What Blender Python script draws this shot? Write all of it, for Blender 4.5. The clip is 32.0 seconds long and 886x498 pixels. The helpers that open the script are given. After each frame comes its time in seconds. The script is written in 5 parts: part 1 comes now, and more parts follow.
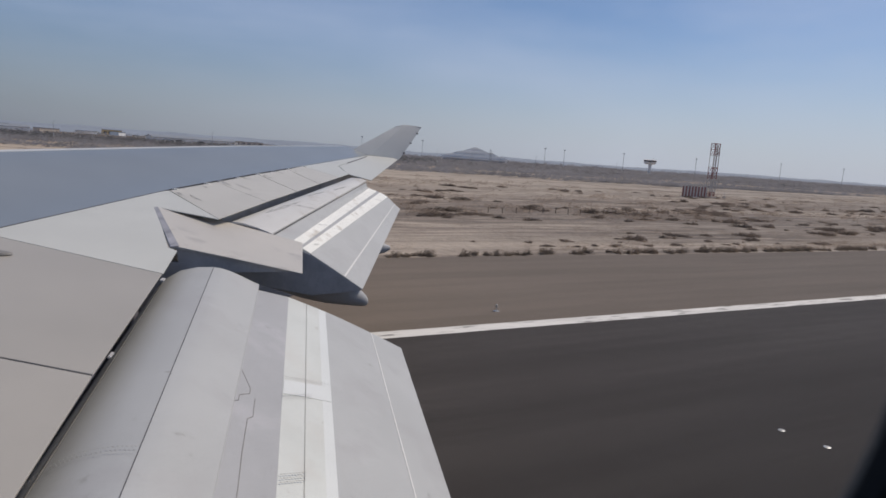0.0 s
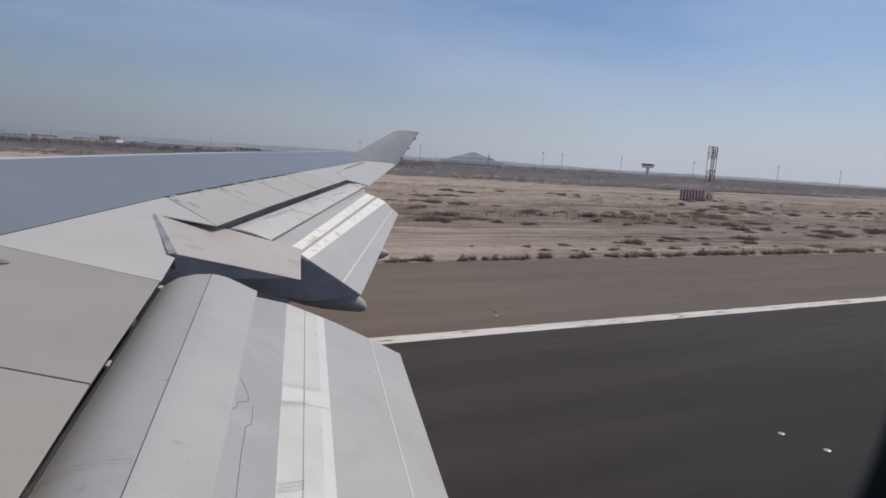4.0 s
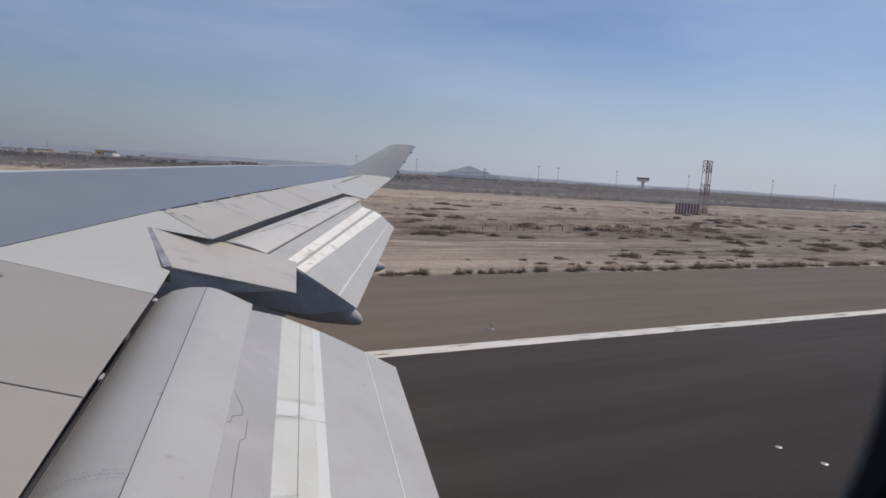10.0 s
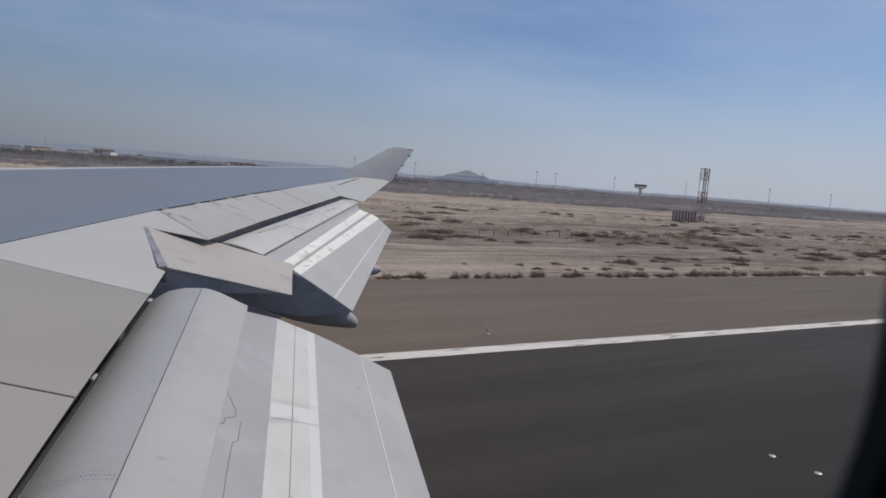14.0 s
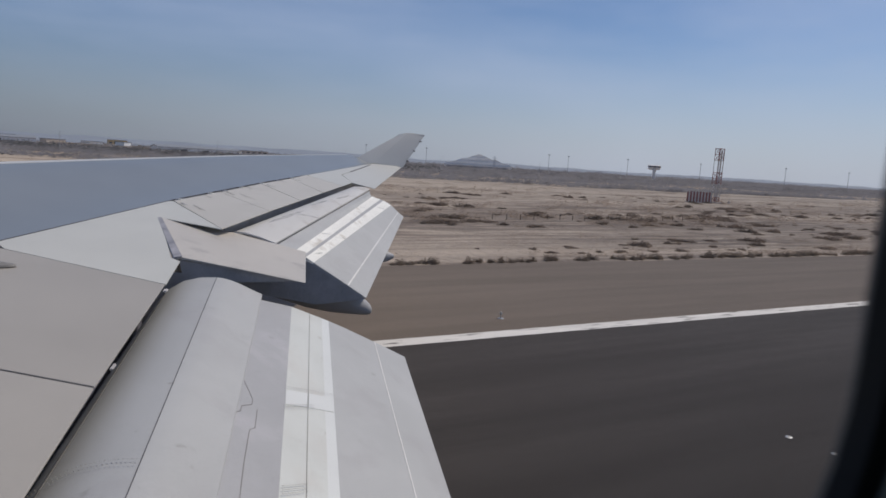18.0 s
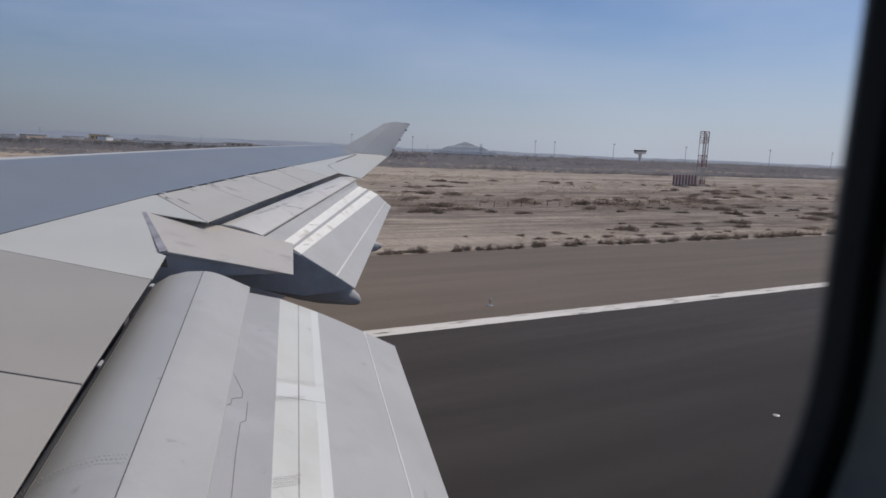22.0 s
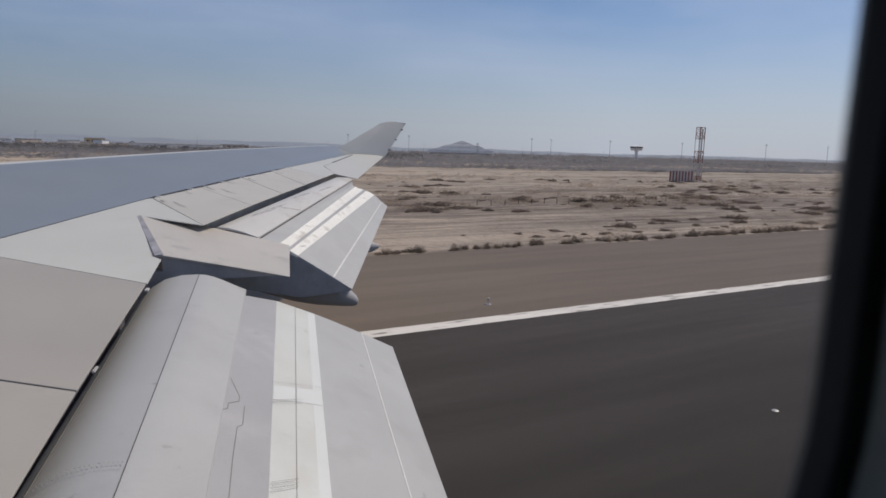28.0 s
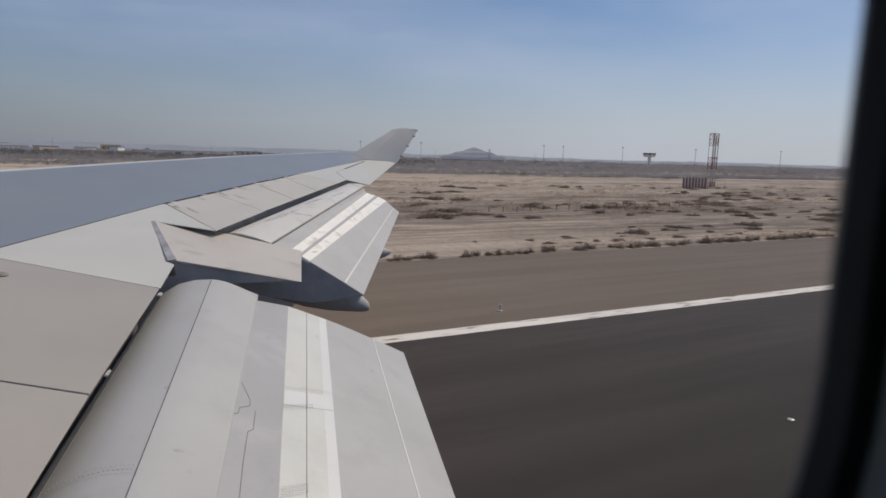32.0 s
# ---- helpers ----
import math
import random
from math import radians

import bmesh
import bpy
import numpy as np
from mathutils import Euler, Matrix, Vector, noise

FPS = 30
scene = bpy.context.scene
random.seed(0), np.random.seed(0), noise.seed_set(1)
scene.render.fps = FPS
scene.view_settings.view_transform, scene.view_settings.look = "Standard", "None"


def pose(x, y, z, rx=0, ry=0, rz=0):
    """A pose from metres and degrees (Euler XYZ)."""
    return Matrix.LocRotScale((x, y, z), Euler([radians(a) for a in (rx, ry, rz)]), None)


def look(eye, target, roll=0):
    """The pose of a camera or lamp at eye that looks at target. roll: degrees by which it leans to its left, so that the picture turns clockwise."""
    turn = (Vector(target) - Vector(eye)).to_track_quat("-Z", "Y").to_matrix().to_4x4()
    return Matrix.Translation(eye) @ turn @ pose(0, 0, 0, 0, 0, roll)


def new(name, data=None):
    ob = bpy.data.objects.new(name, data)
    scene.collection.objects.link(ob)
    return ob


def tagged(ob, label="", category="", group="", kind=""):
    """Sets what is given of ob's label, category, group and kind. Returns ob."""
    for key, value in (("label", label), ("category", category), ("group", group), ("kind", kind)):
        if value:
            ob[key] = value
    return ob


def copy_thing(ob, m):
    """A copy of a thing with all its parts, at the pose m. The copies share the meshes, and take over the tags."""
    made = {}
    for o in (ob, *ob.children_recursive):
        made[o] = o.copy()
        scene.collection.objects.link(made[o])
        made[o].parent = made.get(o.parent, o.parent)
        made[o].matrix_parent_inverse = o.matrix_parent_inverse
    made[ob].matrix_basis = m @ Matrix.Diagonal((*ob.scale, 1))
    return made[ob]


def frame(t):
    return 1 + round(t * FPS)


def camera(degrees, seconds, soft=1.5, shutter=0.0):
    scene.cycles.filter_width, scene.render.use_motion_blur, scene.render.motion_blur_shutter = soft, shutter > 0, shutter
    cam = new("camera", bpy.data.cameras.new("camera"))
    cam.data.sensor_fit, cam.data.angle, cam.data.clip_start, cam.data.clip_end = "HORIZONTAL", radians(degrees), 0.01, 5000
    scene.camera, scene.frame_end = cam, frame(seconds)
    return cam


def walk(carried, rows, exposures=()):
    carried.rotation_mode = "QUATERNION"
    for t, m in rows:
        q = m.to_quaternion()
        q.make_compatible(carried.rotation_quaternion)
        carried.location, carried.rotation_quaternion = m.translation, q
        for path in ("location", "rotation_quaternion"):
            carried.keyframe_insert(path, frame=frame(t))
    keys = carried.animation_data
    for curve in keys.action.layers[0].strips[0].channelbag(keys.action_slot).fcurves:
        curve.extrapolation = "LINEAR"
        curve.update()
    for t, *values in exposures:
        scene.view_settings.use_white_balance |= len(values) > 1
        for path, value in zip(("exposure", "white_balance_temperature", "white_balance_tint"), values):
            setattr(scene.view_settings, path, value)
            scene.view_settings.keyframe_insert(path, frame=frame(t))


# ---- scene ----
# ---- the camera and its walk ----
cam = camera(69.0, 32.0, soft=1.65)
ROWS = [
    (0, -0.0064, -0.0021, 6.1890, 81.256, -4.201, -28.099),
    (0.5, -0.0107, -0.0044, 6.1870, 81.482, -3.952, -28.182),
    (1, -0.0056, -0.0012, 6.1871, 81.686, -4.000, -28.365),
    (1.5, -0.0116, -0.0021, 6.1869, 81.959, -4.086, -28.749),
    (2, -0.0059, 0.0001, 6.1861, 81.918, -3.645, -28.738),
    (2.5, -0.0155, -0.0055, 6.1819, 82.025, -3.575, -28.613),
    (3, -0.0089, -0.0038, 6.1809, 81.891, -3.676, -28.431),
    (3.5, -0.0059, -0.0025, 6.1836, 81.940, -3.593, -28.476),
    (4, -0.0000, -0.0000, 6.2000, 81.680, -3.879, -28.276),
    (4.5, -0.0018, -0.0018, 6.1864, 81.678, -3.730, -28.323),
    (6.5, -0.0026, -0.0025, 6.1926, 81.864, -4.268, -28.391),
    (7, -0.0017, -0.0044, 6.1911, 82.059, -4.431, -28.072),
    (7.5, 0.0038, -0.0010, 6.1882, 82.382, -4.213, -28.342),
    (8, -0.0000, -0.0010, 6.1926, 83.038, -4.812, -28.701),
    (8.5, 0.0040, 0.0011, 6.1910, 82.972, -4.241, -28.876),
    (9, -0.0000, -0.0023, 6.1882, 82.986, -3.937, -28.691),
    (9.5, 0.0052, -0.0004, 6.1917, 82.770, -3.766, -28.576),
    (10, 0.0047, -0.0008, 6.1886, 82.917, -3.888, -28.618),
    (10.5, 0.0135, 0.0032, 6.1901, 82.853, -4.069, -28.569),
    (11, 0.0115, 0.0024, 6.1872, 83.148, -4.397, -28.565),
    (11.5, 0.0114, 0.0024, 6.1908, 83.118, -4.505, -28.604),
    (12, 0.0114, 0.0030, 6.1952, 83.229, -4.659, -28.592),
    (12.5, 0.0092, 0.0020, 6.1896, 83.109, -4.606, -28.660),
    (13, -0.0042, -0.0043, 6.1878, 83.063, -4.501, -28.651),
    (13.5, 0.0121, 0.0007, 6.1912, 82.903, -4.264, -28.679),
    (14, 0.0130, -0.0007, 6.1941, 83.267, -4.739, -28.782),
    (14.5, 0.0120, -0.0066, 6.1989, 82.803, -4.612, -28.295),
    (15, -0.0017, -0.0211, 6.2010, 82.982, -3.679, -27.609),
    (15.5, 0.0192, -0.0186, 6.2040, 82.574, -4.625, -26.610),
    (17.5, 0.0304, -0.0059, 6.1981, 82.175, -3.524, -27.429),
    (18, 0.0211, -0.0080, 6.2085, 81.868, -3.735, -27.750),
    (18.5, 0.0236, -0.0058, 6.2076, 81.287, -2.481, -28.010),
    (19, 0.0361, 0.0007, 6.2051, 81.564, -3.296, -27.893),
    (19.5, 0.0323, -0.0012, 6.2087, 82.015, -3.689, -28.193),
    (20, 0.0392, -0.0045, 6.2112, 81.877, -1.670, -27.825),
    (20.5, 0.0421, -0.0066, 6.2050, 82.177, -1.389, -27.711),
    (21, 0.0442, -0.0073, 6.2064, 81.703, -2.806, -28.080),
    (21.5, 0.0440, -0.0009, 6.2019, 81.468, -4.156, -28.637),
    (22, 0.0331, -0.0101, 6.2065, 80.906, -2.606, -28.954),
    (22.5, 0.0220, -0.0104, 6.2066, 80.703, -2.531, -28.906),
    (23, 0.0234, -0.0102, 6.2039, 80.433, -0.750, -28.154),
    (23.5, 0.0376, -0.0063, 6.2060, 80.391, -0.711, -27.391),
    (24, 0.0481, -0.0024, 6.2051, 80.590, -0.722, -27.502),
    (24.5, 0.0483, -0.0033, 6.2030, 81.760, 0.235, -28.340),
    (25, 0.0525, -0.0000, 6.2087, 81.516, -0.270, -28.643),
    (25.5, 0.0505, -0.0013, 6.2063, 81.687, -0.498, -28.877),
    (27.5, 0.0585, 0.0071, 6.2111, 80.308, -0.762, -29.418),
    (28, 0.0612, 0.0068, 6.2154, 80.838, -1.904, -29.267),
    (28.5, 0.0632, 0.0095, 6.2130, 81.000, -2.718, -29.419),
    (29, 0.0654, 0.0088, 6.2125, 81.203, -2.443, -29.065),
    (29.5, 0.0697, 0.0089, 6.2153, 81.245, -1.519, -29.035),
    (30, 0.0691, 0.0061, 6.2136, 81.104, -1.133, -28.893),
    (30.5, 0.0544, 0.0011, 6.2191, 81.534, -1.954, -28.990),
    (31, 0.0695, 0.0109, 6.2080, 81.596, -1.988, -28.786),
    (31.5, 0.0695, 0.0055, 6.2055, 81.462, -0.551, -28.454),
    (32, 0.0726, 0.0093, 6.2043, 81.373, -1.855, -28.206),
]
cam.data.dof.use_dof, cam.data.dof.focus_distance, cam.data.dof.aperture_fstop = True, 25.0, 5.0
TILT = pose(0, 0, 6.2, 0.6) @ pose(0, 0, -6.2)      # the aircraft leans a little on its gear
walk(cam, [(r[0], TILT @ pose(*r[1:])) for r in ROWS],
     [(0, -0.33, 6700, 10), (10.6, -0.33, 6700, 10), (11.8, -0.46, 6600, 10), (13, -0.44, 6550, 10), (22, -0.43, 6550, 10), (25, -0.36, 6600, 10), (32, -0.36, 6950, 10)])

# ---- world, sun, exposure ----
SUN_AZ, SUN_EL = 5.0, 52.0          # azimuth from +x (aft) towards +y (outboard), elevation
world = bpy.data.worlds.new("sky")
scene.world = world
world.use_nodes = True
wn, wl = world.node_tree.nodes, world.node_tree.links
wn.clear()
w_out, w_bg = wn.new("ShaderNodeOutputWorld"), wn.new("ShaderNodeBackground")
w_sky = wn.new("ShaderNodeTexSky")
w_sky.sky_type, w_sky.sun_disc = "NISHITA", False
w_sky.sun_elevation, w_sky.sun_rotation = radians(SUN_EL), radians(90 - SUN_AZ)
w_sky.air_density, w_sky.dust_density, w_sky.ozone_density = 1.0, 0.7, 3.0
# thin high cirrus veil
w_tc, w_map, w_noise, w_ramp, w_mix = (wn.new("ShaderNodeTexCoord"), wn.new("ShaderNodeMapping"), wn.new("ShaderNodeTexNoise"),
                                       wn.new("ShaderNodeValToRGB"), wn.new("ShaderNodeMix"))
w_map.inputs["Scale"].default_value = (1.2, 2.0, 7.0)
w_map.inputs["Rotation"].default_value = (0.0, 0.12, 0.4)
w_noise.inputs["Scale"].default_value, w_noise.inputs["Detail"].default_value = 1.7, 4.0
w_noise.inputs["Roughness"].default_value = 0.55
w_ramp.color_ramp.elements[0].position, w_ramp.color_ramp.elements[1].position = 0.33, 0.74
w_ramp.color_ramp.elements[1].color = (0.36, 0.36, 0.36, 1)
w_mix.data_type = "RGBA"
w_mix.inputs["B"].default_value = (7.6, 8.0, 8.8, 1)
wl.new(w_tc.outputs["Generated"], w_map.inputs["Vector"])
wl.new(w_map.outputs["Vector"], w_noise.inputs["Vector"])
wl.new(w_noise.outputs["Fac"], w_ramp.inputs["Fac"])
wl.new(w_ramp.outputs["Color"], w_mix.inputs["Factor"])
wl.new(w_sky.outputs["Color"], w_mix.inputs["A"])
w_tint = wn.new("ShaderNodeMix")
w_tint.data_type, w_tint.blend_type = "RGBA", "MULTIPLY"
w_tint.inputs["Factor"].default_value = 1.0
w_tint.inputs["B"].default_value = (0.89, 0.97, 1.14, 1)
# pale dust haze low over the horizon
w_sep, w_low, w_haze = wn.new("ShaderNodeSeparateXYZ"), wn.new("ShaderNodeMapRange"), wn.new("ShaderNodeMix")
w_low.interpolation_type = "SMOOTHSTEP"
w_low.inputs["From Min"].default_value, w_low.inputs["From Max"].default_value = -0.02, 0.21
w_low.inputs["To Min"].default_value, w_low.inputs["To Max"].default_value = 0.80, 0.0
w_haze.data_type = "RGBA"
w_side, w_glow = wn.new("ShaderNodeMapRange"), wn.new("ShaderNodeMix")      # the haze is brighter towards the sun
w_side.inputs["From Min"].default_value, w_side.inputs["From Max"].default_value = -0.25, 0.70
w_glow.data_type = "RGBA"
w_glow.inputs["A"].default_value, w_glow.inputs["B"].default_value = (2.35, 2.5, 2.7, 1), (7.0, 7.15, 7.45, 1)
wl.new(w_side.outputs["Result"], w_glow.inputs["Factor"])
wl.new(w_glow.outputs["Result"], w_haze.inputs["B"])
wl.new(w_tc.outputs["Generated"], w_sep.inputs["Vector"])
wl.new(w_sep.outputs["Z"], w_low.inputs["Value"])
wl.new(w_sep.outputs["X"], w_side.inputs["Value"])
wl.new(w_low.outputs["Result"], w_haze.inputs["Factor"])
wl.new(w_mix.outputs["Result"], w_haze.inputs["A"])
wl.new(w_haze.outputs["Result"], w_tint.inputs["A"])
wl.new(w_tint.outputs["Result"], w_bg.inputs["Color"])
w_bg.inputs["Strength"].default_value = 0.093
wl.new(w_bg.outputs["Background"], w_out.inputs["Surface"])

sun_data = bpy.data.lights.new("sun", "SUN")
sun_data.energy, sun_data.angle, sun_data.color = 3.5, radians(0.6), (1.0, 0.89, 0.745)
sun = new("sun", sun_data)
sun_dir = Vector((math.cos(radians(SUN_EL)) * math.cos(radians(SUN_AZ)), math.cos(radians(SUN_EL)) * math.sin(radians(SUN_AZ)), math.sin(radians(SUN_EL))))
sun.matrix_world = look(sun_dir * 100, (0, 0, 0))


# ---- materials ----
def material(name, base, rough=0.5, metal=0.0, spread=0.08, scale=3.0, fine=60.0, bump=0.0, bump_scale=40.0, stain=None, stain_at=(0.55, 0.75),
             stain_scale=1.2, stretch=(1, 1, 1), coat=0.0, random_amount=0.0, spec=0.5, specks=None, dull=0.0):
    """Paint, rock or soil: a base colour varied at a coarse and a fine scale, stains with their own shape, and a fine relief."""
    m = bpy.data.materials.new(name)
    m.use_nodes = True
    n, l = m.node_tree.nodes, m.node_tree.links
    b = n["Principled BSDF"]
    b.inputs["Roughness"].default_value, b.inputs["Metallic"].default_value = rough, metal
    b.inputs["Coat Weight"].default_value = coat
    b.inputs["Specular IOR Level"].default_value = spec
    b.inputs["Coat Roughness"].default_value = 0.15
    b.inputs["Diffuse Roughness"].default_value = dull
    tc, mp = n.new("ShaderNodeTexCoord"), n.new("ShaderNodeMapping")
    mp.inputs["Scale"].default_value = stretch
    l.new(tc.outputs["Object"], mp.inputs["Vector"])

    def tex(s, detail=5.0, r=0.6):
        t = n.new("ShaderNodeTexNoise")
        t.inputs["Scale"].default_value, t.inputs["Detail"].default_value, t.inputs["Roughness"].default_value = s, detail, r
        l.new(mp.outputs["Vector"], t.inputs["Vector"])
        return t

    coarse, small = tex(scale), tex(fine, 3.0)
    add = n.new("ShaderNodeMath")
    add.operation = "MULTIPLY_ADD"
    add.inputs[1].default_value = 0.45
    l.new(small.outputs["Fac"], add.inputs[0])
    l.new(coarse.outputs["Fac"], add.inputs[2])
    rng = n.new("ShaderNodeMapRange")
    rng.inputs["From Min"].default_value, rng.inputs["From Max"].default_value = 0.42, 1.03
    rng.inputs["To Min"].default_value, rng.inputs["To Max"].default_value = 1 - spread * 2, 1 + spread * 2
    l.new(add.outputs["Value"], rng.inputs["Value"])
    mul = n.new("ShaderNodeVectorMath")
    mul.operation = "SCALE"
    mul.inputs[0].default_value = base
    l.new(rng.outputs["Result"], mul.inputs["Scale"])
    colour = mul.outputs["Vector"]
    if random_amount:
        info, rr = n.new("ShaderNodeObjectInfo"), n.new("ShaderNodeMapRange")
        rr.inputs["To Min"].default_value, rr.inputs["To Max"].default_value = 1 - random_amount, 1 + random_amount
        l.new(info.outputs["Random"], rr.inputs["Value"])
        m2 = n.new("ShaderNodeVectorMath")
        m2.operation = "SCALE"
        l.new(colour, m2.inputs[0])
        l.new(rr.outputs["Result"], m2.inputs["Scale"])
        colour = m2.outputs["Vector"]
    if stain:
        st, rp, mx = tex(stain_scale, 6.0, 0.62), n.new("ShaderNodeMapRange"), n.new("ShaderNodeMix")
        mx.data_type = "RGBA"
        rp.inputs["From Min"].default_value, rp.inputs["From Max"].default_value = stain_at
        l.new(st.outputs["Fac"], rp.inputs["Value"])
        l.new(rp.outputs["Result"], mx.inputs["Factor"])
        l.new(colour, mx.inputs["A"])
        mx.inputs["B"].default_value = (*stain, 1)
        colour = mx.outputs["Result"]
    if specks:
        st, rp, mx = tex(7.0, 3.0, 0.5), n.new("ShaderNodeMapRange"), n.new("ShaderNodeMix")
        mx.data_type = "RGBA"
        rp.inputs["From Min"].default_value, rp.inputs["From Max"].default_value = 0.68, 0.78
        rp.inputs["To Max"].default_value = 0.8
        l.new(st.outputs["Fac"], rp.inputs["Value"])
        l.new(rp.outputs["Result"], mx.inputs["Factor"])
        l.new(colour, mx.inputs["A"])
        mx.inputs["B"].default_value = (*specks, 1)
        colour = mx.outputs["Result"]
    l.new(colour, b.inputs["Base Color"])
    if bump:
        bt, bp = tex(bump_scale, 6.0, 0.65), n.new("ShaderNodeBump")
        bp.inputs["Strength"].default_value, bp.inputs["Distance"].default_value = bump, 0.02
        l.new(bt.outputs["Fac"], bp.inputs["Height"])
        l.new(bp.outputs["Normal"], b.inputs["Normal"])
    return m


M_BOX = material("wing_grey_skin_paint", (0.206, 0.230, 0.256), 0.30, 0.0, 0.04, 0.6, 30, 0.03, 8)
M_WHITE = material("wing_white_paint", (0.555, 0.56, 0.528), 0.42, 0.0, 0.04, 0.8, 25, 0.03, 12, stain=(0.50, 0.51, 0.48), stain_at=(0.58, 0.8), specks=(0.40, 0.41, 0.40))
# spoiler beige in two tones, the inboard one dimmed as by the window edge
M_BEIGE = material("inner_spoiler_dimmed_beige", (0.382, 0.362, 0.332), 0.45, 0.0, 0.035, 0.9, 25, 0.03, 12, stain=(0.38, 0.36, 0.335), stain_at=(0.56, 0.85), random_amount=0.03)
M_BEIGE2 = material("outer_spoiler_lighter_beige", (0.53, 0.512, 0.47), 0.45, 0.0, 0.035, 0.9, 25, 0.03, 12, stain=(0.45, 0.43, 0.40), stain_at=(0.56, 0.85), random_amount=0.03)
M_FLAP = material("flap_grey_paint", (0.414, 0.427, 0.438), 0.55, 0.0, 0.045, 0.9, 30, 0.04, 14, stain=(0.365, 0.365, 0.38), stain_at=(0.53, 0.78), specks=(0.28, 0.28, 0.28))
M_FORE = material("fore_segment_stained_paint", (0.56, 0.56, 0.555), 0.5, 0.0, 0.05, 0.9, 30, 0.04, 14, stain=(0.36, 0.325, 0.29), stain_at=(0.57, 0.72), stain_scale=1.3, specks=(0.20, 0.18, 0.17))
M_STRIP = material("flap_dark_grey_strip", (0.362, 0.370, 0.390), 0.55, 0.0, 0.05, 1.2, 30, 0.04, 14, stain=(0.43, 0.43, 0.46), stain_at=(0.55, 0.75), specks=(0.26, 0.26, 0.27))
M_BAND = material("flap_white_strip", (0.575, 0.60, 0.588), 0.5, 0.0, 0.05, 1.3, 30, 0.03, 14, stain=(0.54, 0.54, 0.52), stain_at=(0.54, 0.76), specks=(0.40, 0.38, 0.35))
# strip white raised for the strong sun on the outboard flap; brown stains are its own
M_BRIGHT = material("outboard_sunlit_white", (0.84, 0.84, 0.80), 0.42, 0.0, 0.05, 1.3, 30, 0.03, 14, stain=(0.44, 0.39, 0.32), stain_at=(0.56, 0.72), stain_scale=1.9, specks=(0.30, 0.26, 0.22))
M_AIL = material("aileron_scuffed_beige_paint", (0.50, 0.475, 0.44), 0.45, 0.0, 0.04, 0.9, 25, 0.03, 12, stain=(0.36, 0.34, 0.325), stain_at=(0.56, 0.70), stain_scale=1.9, specks=(0.26, 0.25, 0.25))
M_PATCH = material("flap_clean_white_paint", (0.642, 0.668, 0.672), 0.45, 0.0, 0.03, 1.3, 30)
M_SEAM = material("seam_sealant_dark", (0.07, 0.07, 0.08), 0.7, 0.0, 0.15, 3, 40)
M_THIN = material("white_sealant_line", (0.66, 0.66, 0.66), 0.5, 0.0, 0.05, 3, 40)
M_DARK = material("cove_dark_primer", (0.42, 0.415, 0.42), 0.6, 0.0, 0.15, 2, 30)
# purple-dark tone painted in for the shade deep in the flap gap
M_COVE = material("cove_painted_shade", (0.11, 0.108, 0.135), 0.7, 0.0, 0.15, 2, 30)
M_WINGLET = material("winglet_pale_grey_paint", (0.445, 0.462, 0.472), 0.45, 0.0, 0.04, 1.0, 30)
M_FAIR = material("fairing_grey_paint", (0.42, 0.425, 0.44), 0.4, 0.0, 0.06, 1.5, 30)
M_EDGE = material("leading_edge_pale_metal", (0.66, 0.66, 0.65), 0.4, 0.2, 0.05, 1.5, 40)
M_STREAK = material("oil_streak_grime", (0.20, 0.195, 0.19), 0.55, 0.0, 0.15, 4, 60)
M_SMEAR = material("grey_oil_smear", (0.27, 0.262, 0.258), 0.5, 0.0, 0.2, 4, 40)
M_NOSE = material("aileron_nose_scuffed_shade", (0.37, 0.365, 0.39), 0.5, 0.0, 0.15, 3, 30, stain=(0.20, 0.20, 0.22), stain_at=(0.5, 0.7), stain_scale=4)
M_CABIN = material("window_trim_black_rubber", (0.030, 0.033, 0.036), 0.6, 0.0, 0.1, 20, 200)
M_TRIM = material("cabin_lining_grey_green", (0.34, 0.37, 0.34), 0.7, 0.0, 0.1, 15, 150)
M_SHOULDER = material("shoulder_weathered_asphalt", (0.242, 0.197, 0.159), 0.95, 0.0, 0.07, 0.3, 14, 0.3, 50, spec=0.15, stain=(0.194, 0.157, 0.125), stain_at=(0.45, 0.75), stain_scale=0.4, stretch=(0.1, 1, 1), dull=0.65)
M_LINE = material("runway_white_paint_worn", (0.66, 0.64, 0.61), 0.7, 0.0, 0.10, 1.0, 25, 0.2, 50, stain=(0.16, 0.145, 0.135), stain_at=(0.575, 0.64), stain_scale=3.5, stretch=(0.18, 1, 1))
M_MARK = material("touchdown_paint_streaked", (0.62, 0.60, 0.57), 0.75, 0.0, 0.12, 1.0, 25, 0.2, 50, stain=(0.20, 0.185, 0.17), stain_at=(0.53, 0.64), stain_scale=3.0, stretch=(0.035, 1, 1))
M_BUSH = material("dry_scrub_foliage", (0.275, 0.224, 0.186), 1.0, 0.0, 0.2, 2.0, 12, random_amount=0.3)
M_TUFT = material("dry_grass_blades", (0.29, 0.24, 0.195), 1.0, 0.0, 0.2, 2.0, 12, random_amount=0.25, spec=0.1)
# bluish cast of the far scrub and trees imitates distance haze
M_BUSH_FAR = material("far_scrub_hazed_foliage", (0.220, 0.224, 0.258), 1.0, 0.0, 0.2, 0.03, 0.6, spec=0.0)
M_TREES = material("tree_belt_hazed_foliage", (0.092, 0.098, 0.112), 1.0, 0.0, 0.2, 0.05, 0.6, spec=0.0)
M_WOOD = material("bush_stem_bark", (0.10, 0.075, 0.055), 0.9, 0.0, 0.2, 5, 40)
